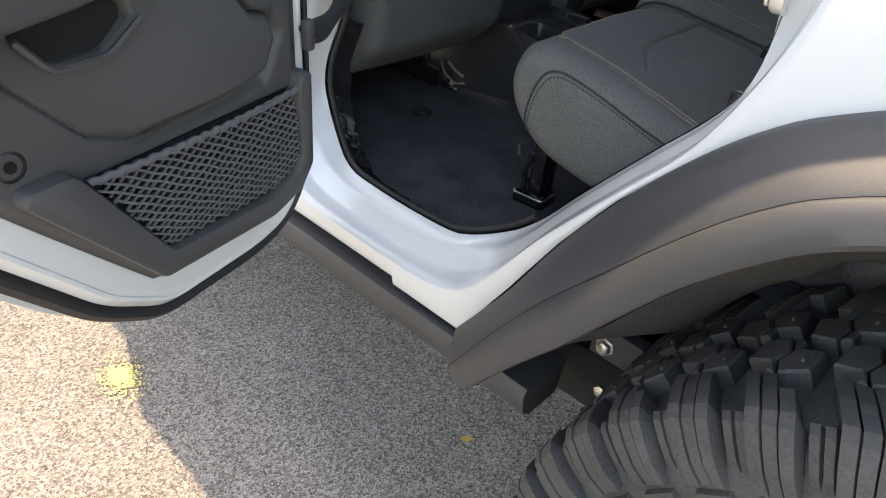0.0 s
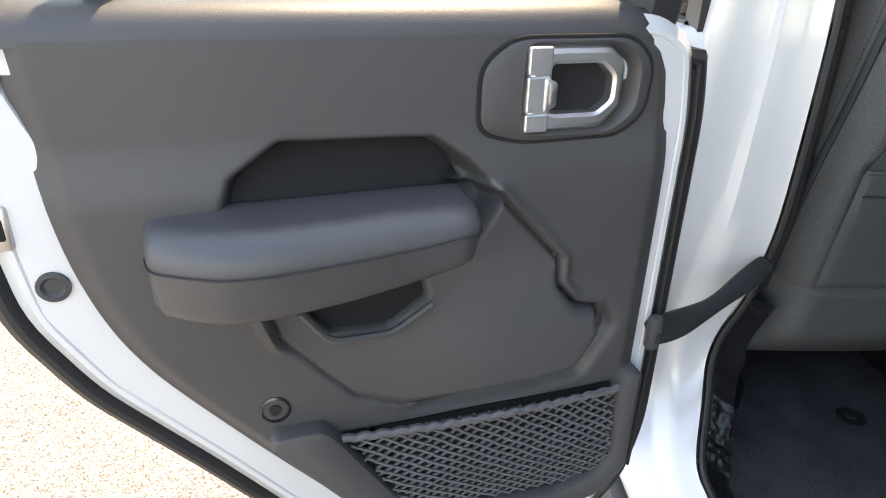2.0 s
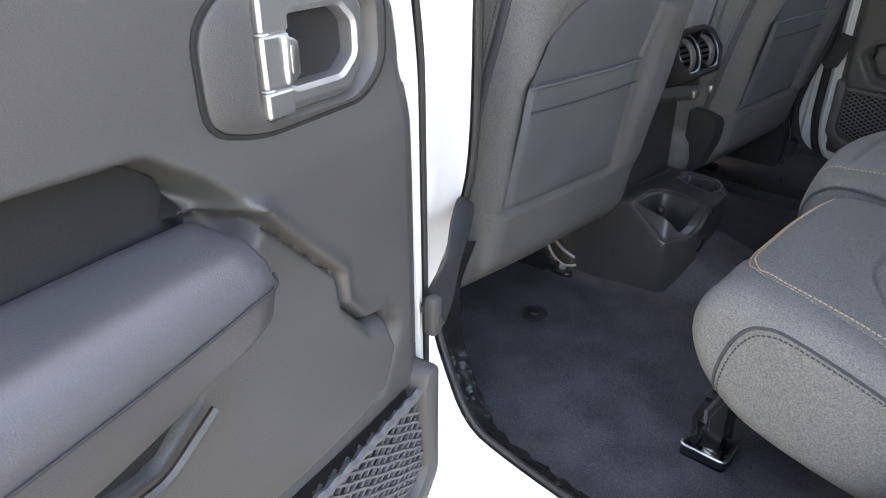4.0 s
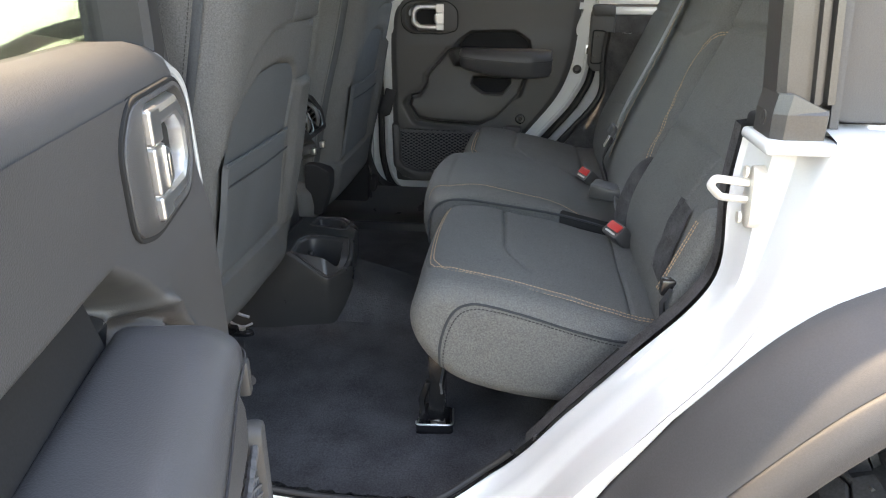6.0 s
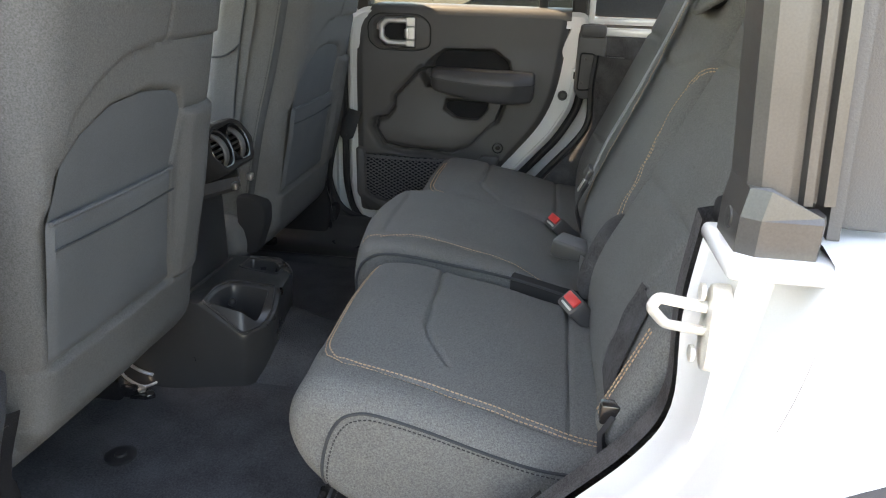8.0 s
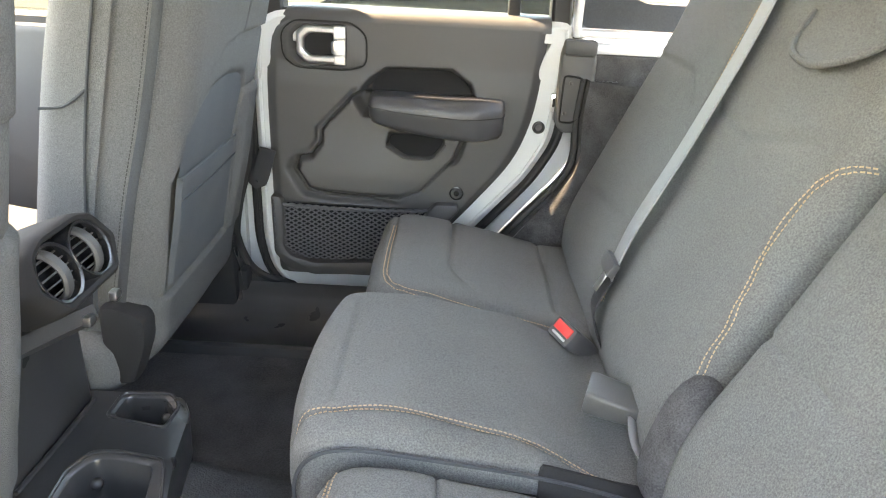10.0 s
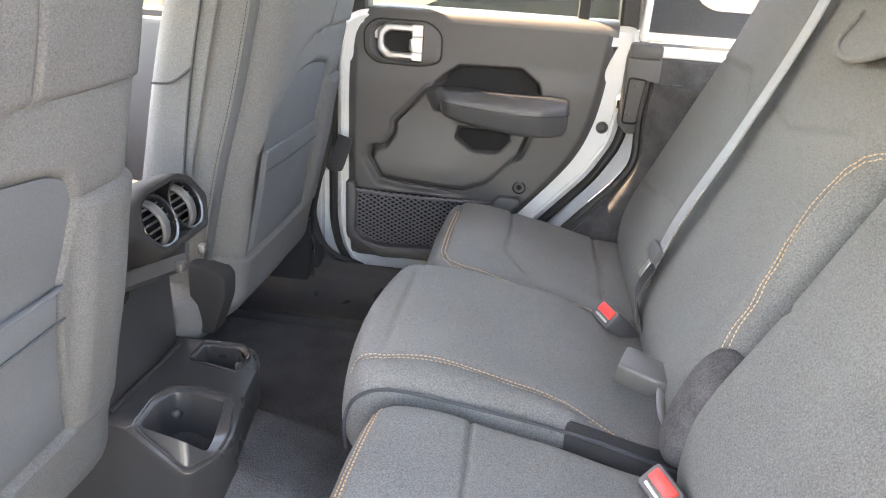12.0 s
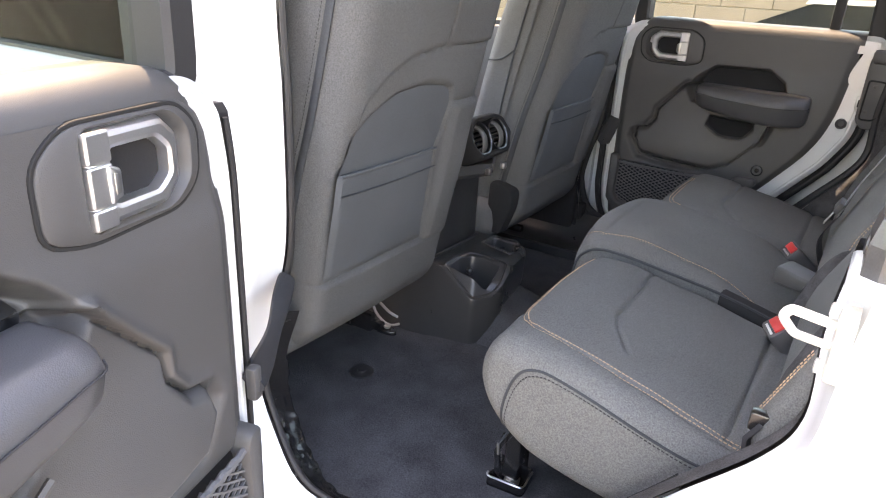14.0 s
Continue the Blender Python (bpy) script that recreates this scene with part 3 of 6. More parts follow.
    handle = part("handle_bezel", LH(loft([ring(bo, 0.076), ring(bo, 0.0905), ring(inset(bo, 0.0012), 0.0935), ring(inset(bo, 0.004), 0.0948), ring(inset(do, -0.0015), 0.0955), ring(do, 0.0945), ring(inset(do, 0.004), 0.088), ring(inset(do, 0.012), 0.078)], caps=False)), PLASTIC, d, "black handle surround", angle=30)
    part("bezel_gap", L(frame_ring(inset(bz, -0.0028), 0.0036, 0.066, 0.0828, 0.0006)), DARK, handle)
    part("handle_loop", LH(loft([ring(inset(lo, -0.002), 0.080), ring(inset(lo, -0.001), 0.090), ring(inset(lo, 0.0025), 0.0965), ring(inset(lo, 0.0065), 0.0985), ring(inset(ho, -0.0045), 0.0985), ring(inset(ho, -0.001), 0.0965), ring(ho, 0.090), ring(inset(ho, 0.001), 0.072)], caps=False)), CHROME, handle, "satin chrome pull loop", angle=25)
    # cup coloured darker for the shade inside the handle
    part("handle_cup", LH(loft([ring(inset(ho, -0.010), 0.086), ring(inset(ho, -0.004), 0.070), ring(inset(ho, 0.006), 0.062), ring(inset(ho, 0.012), 0.060)])), GRIP, handle, "handle recess darkened for its shade")
    for z0, z1 in ((1.300, 1.3175), (1.3185, 1.3525), (1.3535, 1.379)):
        part("latch_plate", LH(box(0.192, 0.2165, 0.084, 0.1005, z0, z1, 0.002)), CHROME, handle, "satin chrome latch piece", smooth=False)
    lever = part("lock_lever", LH(plate(round_poly([(0.186, 1.324), (0.199, 1.319), (0.199, 1.352), (0.186, 1.347)], 0.003, 2), 0.094, 0.1025, 0.002)), CHROME, handle, "satin chrome lock lever")
    part("lever_mark", LH(plate(round_poly([(0.1885, 1.328), (0.1945, 1.326), (0.1945, 1.345), (0.1885, 1.343)], 0.002, 2), 0.1022, 0.1030, 0.0003)), STEEL, lever)
    # armrest pad: a loft along the door
    secs = [(0.268, 1.214, 1.244, 0.120, 0.6), (0.271, 1.200, 1.250, 0.146, 0.8), (0.279, 1.190, 1.253, 0.156, 1), (0.296, 1.184, 1.253, 0.158, 1), (0.33, 1.176, 1.253, 0.158, 1), (0.40, 1.166, 1.252, 0.163, 1), (0.47, 1.160, 1.251, 0.167, 1),
            (0.505, 1.160, 1.252, 0.167, 1), (0.520, 1.160, 1.252, 0.164, 1), (0.542, 1.161, 1.251, 0.155, 1), (0.566, 1.164, 1.250, 0.143, 0.9), (0.574, 1.172, 1.247, 0.134, 0.8), (0.5775, 1.186, 1.240, 0.116, 0.6)]
    rings = []
    for x, z0, z1, y1, k in secs:
        x, z1, y1 = 0.271 + (x - 0.271) * 0.945, z1 - 0.005, y1 - 0.012
        r = round_poly([(0.060, z0 + 0.004), (y1 - 0.010, z0), (y1, z0 + (z1 - z0) * 0.60), (y1 - 0.004, z0 + (z1 - z0) * 0.80), (y1 - 0.020, z1 - 0.001), (0.060, z1 + 0.001)], 0.015 * k, 4)
        rings.append([(x, p.x, p.y) for p in r])
    arm = part("armrest", L(loft(rings)), VINYL, d, "padded grey vinyl armrest", angle=70)
    seam = [(0.2708, 0.1462, 1.231), (0.279, 0.1563, 1.2285), (0.30, 0.1583, 1.227), (0.33, 0.1583, 1.222), (0.40, 0.1633, 1.2176), (0.47, 0.1672, 1.2146), (0.505, 0.1672, 1.2152), (0.520, 0.1642, 1.2155), (0.542, 0.1552, 1.2160), (0.566, 0.1432, 1.2168), (0.574, 0.1342, 1.218), (0.5777, 0.116, 1.220)]
    part("seam", L(tube(smooth_line([(0.271 + (a - 0.271) * 0.945, b - 0.0117, c - 0.003) for a, b, c in seam], 4), 0.0009, 6)), DTHREAD, arm, "dark stitched seam")
    # pull cup: inside coloured dark for its shade, and rim
    pc = round_poly([(0.432, 1.150), (0.430, 1.135), (0.408, 1.108), (0.348, 1.108), (0.308, 1.135), (0.310, 1.150)], 0.008, 3)
    part("cup_recess", L(loft([[(q.x, trim_height(q.x, q.y) + 0.0015, q.y) for q in inset(pc, e)] for e in (0.001, 0.005, 0.010, 0.015)])), GRIP, d, "pull cup inside darkened for its shade")
    rim = [(0.436, 0.097, 1.140), (0.410, 0.101, 1.106), (0.348, 0.102, 1.106), (0.306, 0.104, 1.135)]
    part("pull_cup", L(tube(round_path(rim, 0.012), 0.004, 6)), PLASTIC, d, "moulded pull cup rim")
    # screw and plug on the panel
    part("panel_screw", L(disc((0.467, 0.086, 1.026), (0, 1, 0), [(0.016, -0.006), (0.016, 0.003), (0.0135, 0.004), (0.012, 0.001), (0.007, 0.0), (0.006, 0.004), (0.0, 0.004)], 20)), BLACKMETAL, d, "black screw cap")
    part("drain_plug", L(disc((0.640, 0.0735, 1.185), (0, 1, 0), [(0.014, -0.002), (0.014, 0.003), (0.010, 0.0035), (0.007, 0.001), (0.0, 0.001)], 20)), FLARE, d, "round rubber plug")
    # latch in the rear edge
    part("latch", L(join(box(0.660, 0.700, 0.030, 0.078, 1.222, 1.262, 0.004), )), STEEL, d, "plated steel latch")
    part("latch_slot", L(box(0.664, 0.7012, 0.040, 0.0792, 1.232, 1.252, 0.002)), DARK, d)
    # map pocket: frame and net
    pocket = part("pocket_frame", L(plate(round_poly(POCKET_OUT, 0.008, 3), 0.060, 0.110, 0.007)), PLASTIC, d, "raised black pocket rim")
    # dark sheet behind the net stands for the shade in the pocket
    part("pocket_back", L(loft([[(q.x, trim_height(q.x, q.y) + 0.0015, q.y) for q in inset(round_poly(NETP, 0.012, 3), e)] for e in (0.001, 0.006, 0.012, 0.03)])), GRIP, pocket, "map pocket inside darkened for its shade")
    x0, x1, z0, z1 = 0.070, 0.402, 0.843, 0.978
    inside = lambda x, z: poly_sd((x, z), NETP) < -0.001
    strands = []
    for fam in (1, -1):
        for k in range(-2, 48):
            line = []
            for q in range(0, 31):
                z = z0 + (z1 - z0) * q / 30
                x = x0 - 0.25 + k * 0.0185 + fam * (z - z0) * 1.75
                x += 0.0012 * math.sin((z - z0) / (z1 - z0) * math.pi * 12 + k * 1.57) * fam
                if inside(x, z):
                    bulge = 0.094 + 0.008 * math.sin(math.pi * (z - z0) / (z1 - z0)) + 0.0008 * fam
                    line.append((x, bulge, z))
                elif len(line) > 1:
                    strands.append(line)
                    line = []
                else:
                    line = []
            if len(line) > 1:
                strands.append(line)
    part("pocket_net", L(join(*[tube(l, 0.0019, 4, caps=False) for l in strands])), NET, pocket, "diamond mesh elastic net")
    top = [(0.068 + 0.334 * t, 0.100 + 0.004 * math.sin(math.pi * t), 0.983 - 0.003 * math.sin(math.pi * t) + 0.0012 * math.sin(t * 110)) for t in [i / 120 for i in range(121)]]
    part("net_hem", L(tube(top, 0.0046, 6)), NET, pocket, "gathered elastic hem")
    # window frame and pane above the belt
    fr = round_poly([(0.040, 1.366), (0.036, 1.80), (0.06, 1.84), (0.60, 1.83), (0.672, 1.77), (0.690, 1.366)], 0.05, 5)
    part("window_frame", L(frame_ring(fr, 0.042, 0.010, 0.062, 0.006)), SEAL, d, "black window frame")
    pane = part("window_pane", L(plate(inset(fr, 0.03), 0.020, 0.0245, 0.001)), GLASS, d, "clear side glass")
    pane.visible_shadow = False
    part("division_bar", L(box(0.555, 0.580, 0.014, 0.050, 1.40, 1.82, 0.004)), SEAL, d)
    # thin black bar added for the dark gap between door edge and pillar
    part("front_seal", L(tube([(0.012, 0.066, 0.82), (0.008, 0.068, 1.0), (0.010, 0.068, 1.30), (0.016, 0.068, 1.355)], 0.003, 8)), SEAL, d, "thin black line for the gap at the door edge")
    # exposed hinges
    for hz in (0.90, 1.22):
        part("hinge", L(join(box(-0.05, 0.06, -0.060, -0.032, hz, hz + 0.05, 0.006), disc((-0.011, -0.096 + 0.045, hz - 0.01), (0, 0, 1), [(0.013, 0), (0.013, 0.07)], 14))), PAINT, d)
    return d


def round_path(pts, r, seg=4):
    """An open 3D line with rounded corners."""
    p = [Vector(q) for q in pts]
    out = [p[0]]
    for a, b, c in zip(p, p[1:], p[2:]):
        u, v = a - b, c - b
        k = min(r, u.length * 0.45, v.length * 0.45)
        s, e = b + u.normalized() * k, b + v.normalized() * k
        for i in range(seg + 1):
            t = i / seg
            out.append((1 - t) ** 2 * s + 2 * t * (1 - t) * b + t * t * e)
    return out + [p[-1]]


door_left = rear_door(False)
door_right = rear_door(True)
for d in (door_left, door_right):
    d.name = "rear_door"
    del d["category"]
    for c in [c for c in d.children_recursive if c.parent is not d]:
        c.parent = d
    d.parent = car


def door_place(x, y, z):
    """A place on the open door, from its closed place."""
    a = radians(OPEN)
    dx, dy = x - HINGE.x, y - HINGE.y
    return Vector((HINGE.x + dx * math.cos(a) - dy * math.sin(a), HINGE.y + dx * math.sin(a) + dy * math.cos(a), z))


# check strap between pillar and open door
pa, pb = door_place(0.030, 0.090, 1.048), Vector((0.004, 0.138, 1.050))
line = [pa, pa.lerp(pb, 0.25) + Vector((0, 0, -0.012)), pa.lerp(pb, 0.5) + Vector((0, 0, -0.016)), pa.lerp(pb, 0.75) + Vector((0, 0, -0.010)), pb]
strap = thing("check_strap", tuple(pb), label="black woven nylon door check strap", category="strap")
sl = smooth_line(line, 6)
rings = []
for i, p in enumerate(sl):
    k = i / (len(sl) - 1)
    t = (sl[min(i + 1, len(sl) - 1)] - sl[max(i - 1, 0)]).normalized()
    w = Vector((-0.58, -0.45, 0.62 + 0.25 * math.sin(6 * k)))
    w = (w - t * w.dot(t)).normalized()
    n = t.cross(w)
    h = 0.0155 + 0.0025 * math.sin(9 * k) - 0.003 * k
    rings.append([p + w * h * a + n * b for a, b in ((-1, 0), (-0.85, 0.0045), (-0.3, 0.0072), (0.3, 0.0066), (0.85, 0.0042), (1, 0), (0.85, -0.004), (0, -0.006), (-0.85, -0.004))])
bm = loft(rings)
part("webbing", move(bm, Matrix.Translation(-pb)), STRAP, strap)
bm = box(-0.010, 0.006, -0.007, 0.007, -0.022, 0.022, 0.004)
bm.transform(Matrix.Translation(pa - pb) @ Matrix.Rotation(radians(OPEN), 4, "Z"))
part("strap_clip", bm, PLASTIC, strap)
bm = mirrored(tube(smooth_line([(0.035, 0.10, 1.085), (0.02, 0.13, 1.07), (0.03, 0.14, 1.05), (0.05, 0.125, 1.12)], 5), 0.019, 10, flat=0.25, up=(0, 1, 0)))
tagged(obj("check_strap", bm, STRAP), "folded black nylon check strap by closed door", "strap")


# ---------- cabin structure ----------
def floor_z(x, y):
    d = abs(y - MID)
    z = 0.70
    z += 0.10 * (1 - ease(0.07, 0.135, d)) * ease(0.42, -0.05, x)       # tunnel
    z += 0.16 * ease(0.42, 0.70, x)
    z += 0.004 * noise.noise((x * 9, y * 9, 0))
    return z


def carpet_at(x, v):
    y0 = 0.066 + 0.052 * ease(0.40, 0.50, x)
    y = y0 + (2 * MID - 2 * y0) * v
    return (x, y, floor_z(x, y))


bm = grid(70, 70, lambda u, v: carpet_at(-1.3 + 2.2 * u, v))
part("floor_carpet", bm, CARPET, car, "black carpeted floor")
for side in (0, 1):
    fl = (lambda b: mirrored(b)) if side else (lambda b: b)
    # plastic scuff trim along the inner sill
    pts = [(p.x, p.z) for p in inn if p.z < 1.0]
    rings = []
    for dy, dz, k in ((0.0, 0.004, 0), (0.014, 0.004, 0), (0.035, -0.030, 0.6), (0.05, -0.045, 1)):
        rings.append([(x + (0.30 - x) * 0.03 * k, dy + flange_y(x, z) - 0.002, max(0.703 - 0.0 * k, z + dz * (1 if z < 0.86 else 0.3)) + (0.002 * noise.noise((x * 40, dy * 30, z * 40)))) for x, z in pts])
    part("scuff_trim", fl(loft(rings, closed=False, caps=False)), BLACKMETAL if not side else CONSOLE, car, "scuffed black sill trim")
    # trim of the pillar, inner side
    col = [p for p in inn if p.z > 0.78]
    col = [p for p in col if p.x < 0.3]
    part("pillar_trim", fl(loft([[(p.x + dx, flange_y(p.x, p.z) + yy, p.z) for p in col] for dx, yy in ((0.002, 0.003), (0.000, 0.017), (-0.03, 0.045), (-0.16, 0.060))], closed=False, caps=False)), CONSOLE, car, "black pillar trim")
    # quarter trim behind the doorway
    qz = [p for p in inn if p.x > 0.50]
    part("quarter_trim", fl(loft([[(p.x + dx, yy, p.z) for p in qz] for dx, yy in ((-0.002, 0.108), (0.000, 0.14), (0.06, 0.18), (0.7, 0.19))], closed=False, caps=False)), FELT, car, "dark carpeted quarter trim")
    # roof side, top and quarter window surround
    part("roof_rail", fl(box(-0.75, 2.0, 0.06, 0.16, 1.82, 1.88, 0.02)), HEADLINER, car)
low = [p for p in inn if p.z < 0.90 and p.x < 0.44]
def film(u, v):
    q = u * (len(low) - 1.001)
    p = low[int(q)].lerp(low[int(q) + 1], q - int(q))
    c = noise.noise((p.x * 55, p.z * 55, v * 3.0))
    return (p.x + 0.010 * v, flange_y(p.x, p.z) + 0.012 + 0.042 * v + 0.006 * c, max(0.706, p.z - 0.004 - 0.030 * v) + 0.007 * abs(noise.noise((p.x * 70 + 5, v * 5, 2))) + 0.002)
part("sill_film", grid(120, 10, film), BLACKMETAL, car, "crumpled glossy black sill film")
# unseen roof, its front and rear ends set to shape the cabin light
part("roof", box(-0.79, 1.00, 0.10, 1.50, 1.86, 1.90, 0.015), HEADLINER, car, "unseen hardtop roof, pale below to brighten the cabin")
part("pillar_foot", mirrored(box(-0.40, -0.03, 0.13, 0.17, 0.70, 0.92, 0.01)), GRIP, car)
part("pillar_foot", mirrored(box(-0.40, -0.008, 0.085, 0.15, 0.70, 0.832, 0.008)), GRIP, car)
part("firewall", box(-1.42, -1.30, 0.05, 1.55, 0.60, 1.30, 0.01), PLASTIC, car)
part("tailgate", box(1.85, 1.95, 0.05, 1.55, 0.60, 1.35, 0.01), PAINT, car)
part("cargo_floor", box(0.86, 1.90, 0.12, 1.48, 0.84, 0.87, 0.005), CARPET, car)
part("floor_pan", box(-1.3, 0.46, 0.045, 0.13, 0.60, 0.695, 0.004), DARK, car)
part("floor_pan", mirrored(box(-1.3, 0.46, 0.045, 0.13, 0.60, 0.695, 0.004)), DARK, car)
part("underbody", box(-1.3, 1.9, 0.12, 1.48, 0.50, 0.62, 0.01), DARK, car)

# ---------- rear seat ----------
CUSH = [(0.70, 0.85), (0.58, 0.828), (0.46, 0.838), (0.385, 0.862), (0.335, 0.905), (0.314, 0.950), (0.320, 0.995), (0.345, 1.024), (0.40, 1.026), (0.47, 1.014), (0.56, 0.996), (0.65, 0.974), (0.73, 0.960), (0.75, 0.90)]


def profile_loft(prof, y0, y1, r, seams, bulge=0.006, ny=50, per=16, nose=0.0, depth=0.007, width=0.006):
    """A padded body: a side outline (x, z) carried across from y0 to y1, with rounded ends and sewn grooves.
    seams: open lines in (x, y), pressed in wherever the surface faces up or forward."""
    base = smooth_line([(x, 0, z) for x, z in prof], per, closed=True)
    n = len(base)
    cx, cz = sum(p.x for p in base) / n, sum(p.z for p in base) / n
    nrm = []
    for i in range(n):
        t = base[(i + 1) % n] - base[i - 1]
        q = Vector((-t.z, 0, t.x)).normalized()
        if q.dot(Vector((base[i].x - cx, 0, base[i].z - cz))) < 0:
            q = -q
        nrm.append(q)
    rings = []
    lo, hi = min(p.x for p in base), max(p.x for p in base)
    core = [Vector((min(max(p.x, lo + 0.10), hi - 0.09), 0, cz)) for p in base]
    ends = [0, 0.02, 0.08, 0.18, 0.32, 0.5, 0.7, 0.9]
    ylist = [y0 + r * e for e in ends] + [y0 + r + (y1 - y0 - 2 * r) * k / ny for k in range(ny + 1)] + [y1 - r * e for e in reversed(ends)]
    for y in ylist:
        e = min(y - y0, y1 - y)
        ins = r - math.sqrt(max(0.0, r * r - (r - min(e, r)) ** 2))
        mid = 4 * (y - y0) * (y1 - y) / (y1 - y0) ** 2
        ring = []
        for p, q in zip(base, nrm):
            d = bulge * mid
            if nose and q.x < -0.2:
                d += nose * mid * -q.x
            up = max(q.z, -q.x)
            if up > 0.15:
                g = min((seg_dist((p.x, y), s) for s in seams), default=9)
                d -= depth * math.exp(-(g / width) ** 2) * min(1, up * 1.5)
                d += 0.0022 * noise.noise((p.x * 16, y * 16, p.z * 16))
            c = (core[len(ring)] - p).normalized() * ins * 0.9
            ring.append((p.x + q.x * d + c.x, y, p.z + q.z * d + c.z))
        rings.append(ring)
    return loft(rings)


def top_z(prof, x):
    """Height of the upper side of a side outline at x."""
    base = smooth_line([(a, 0, b) for a, b in prof], 7, closed=True)
    best = -9
    n = len(base)
    for i in range(n):
        p, q = base[i], base[(i + 1) % n]
        if min(p.x, q.x) <= x <= max(p.x, q.x) and abs(q.x - p.x) > 1e-6:
            best = max(best, p.z + (q.z - p.z) * (x - p.x) / (q.x - p.x))
    return best


def seat_thing(name, label, group=""):
    return thing(name, (0.5, MID, 0.70), label=label, category="car seat", group=group)


def S(bm, at=(0.5, MID, 0.70)):
    bm.transform(Matrix.Translation(-Vector(at)))
    return bm


# left cushion
YL0, YL1, YC, YR1 = 0.205, 0.630, 1.005, 1.395
bench40 = seat_thing("single_bench_seat", "single rear seat in charcoal cloth with tan stitching")
STL = [(0.326, 0.61), (0.322, 0.46), (0.326, 0.35), (0.338, 0.298), (0.372, 0.272), (0.46, 0.262), (0.58, 0.250), (0.70, 0.236)]
seamL = [[(0.446, 0.640), (0.452, 0.405), (0.464, 0.368), (0.498, 0.318)], [(0.655, 0.25), (0.66, 0.62)], STL]
cushL = part("cushion", S(profile_loft(CUSH, YL0, YL1, 0.036, seamL, ny=130, per=26, depth=0.005, width=0.0028)), FABRIC, bench40, "charcoal cloth cushion", angle=60)
bench60 = seat_thing("bench_seat", "two-place rear bench in charcoal cloth with tan stitching")
CUSHC = [(x - (0.03 if x < 0.40 else 0.0), z + (0.016 if z > 0.95 and x < 0.6 else 0)) for x, z in CUSH]
SEAM_C = [(0.28, 0.680), (0.30, 0.682), (0.322, 0.686), (0.35, 0.690), (0.42, 0.690), (0.55, 0.680), (0.63, 0.666), (0.675, 0.655)]
seamC = [SEAM_C, [(0.30, 0.985), (0.72, 0.985)]]
cushC = part("center_cushion", S(profile_loft(CUSHC, YL1 + 0.004, YC - 0.004, 0.03, seamC, nose=0.02, ny=70, per=20, depth=0.006, width=0.0045)), FABRIC, bench60, "", angle=60)
seamR = [[(0.46, 1.385), (0.455, 1.145), (0.468, 1.11), (0.500, 1.065)], [(0.64, 1.06), (0.64, 1.39)], [(0.345, 1.39), (0.347, 1.06), (0.372, 1.025), (0.70, 1.01)]]
cushR = part("right_cushion", S(profile_loft(CUSH, YC, YR1, 0.05, seamR, ny=90, per=20, depth=0.006, width=0.0045)), FABRIC, bench60, "", angle=60)

# backrests
BACK = [(0.700, 0.955), (0.690, 1.000), (0.700, 1.060), (0.738, 1.150), (0.790, 1.270), (0.835, 1.380), (0.880, 1.500), (0.915, 1.600), (0.945, 1.640), (0.985, 1.630), (1.000, 1.58), (0.94, 1.40), (0.86, 1.15), (0.80, 0.96), (0.76, 0.93)]


def back_loft(y0, y1, r, seams, **k):
    """Backrests take their grooves in (y, z)."""
    base = smooth_line([(x, 0, z) for x, z in BACK], 22, closed=True)
    n = len(base)
    cx, cz = sum(p.x for p in base) / n, sum(p.z for p in base) / n
    nrm = []
    for i in range(n):
        t = base[(i + 1) % n] - base[i - 1]
        q = Vector((-t.z, 0, t.x)).normalized()
        if q.dot(Vector((base[i].x - cx, 0, base[i].z - cz))) < 0:
            q = -q
        nrm.append(q)
    ny = 96
    ends = [0, 0.03, 0.1, 0.22, 0.4, 0.65, 0.9]
    ylist = [y0 + r * e for e in ends] + [y0 + r + (y1 - y0 - 2 * r) * j / ny for j in range(ny + 1)] + [y1 - r * e for e in reversed(ends)]
    rings = []
    for y in ylist:
        e = min(y - y0, y1 - y)
        ins = r - math.sqrt(max(0.0, r * r - (r - min(e, r)) ** 2))
        ring = []
        for p, q in zip(base, nrm):
            d = -ins * 0.9
            if q.x < -0.2:
                g = min((seg_dist((y, p.z), s) for s in seams), default=9)
                d -= 0.005 * math.exp(-(g / 0.0045) ** 2)
                d += 0.004 * noise.noise((p.x * 7, y * 7, p.z * 7))
            ring.append((p.x + q.x * d, y, p.z + q.z * d))
        rings.append(ring)
    return loft(rings)


bkL = [[(0.65, 1.200), (0.48, 1.212), (0.24, 1.216)], [(0.65, 1.378), (0.45, 1.384), (0.20, 1.380)], [(0.345, 1.02), (0.345, 1.12), (0.31, 1.205)]]
backL = part("backrest", S(back_loft(0.195, 0.655, 0.05, bkL)), FABRIC, bench40, "charcoal cloth backrest", angle=60)
STR = [(0.684, 1.12), (0.697, 1.189), (0.717, 1.262), (0.718, 1.320), (0.706, 1.347), (0.688, 1.362), (0.672, 1.370)]
ST2 = [(0.996, 1.04), (1.028, 1.130), (1.040, 1.222), (1.058, 1.315), (1.07, 1.42), (1.075, 1.60)]
bkR = [STR, ST2, [(1.02, 1.348), (0.90, 1.340), (0.76, 1.372)], [(1.38, 1.374), (1.18, 1.372), (1.112, 1.333)], [(1.10, 1.15), (1.36, 1.12)]]
backR = part("backrest", S(back_loft(0.665, 1.405, 0.045, bkR)), FABRIC, bench60, "", angle=60)
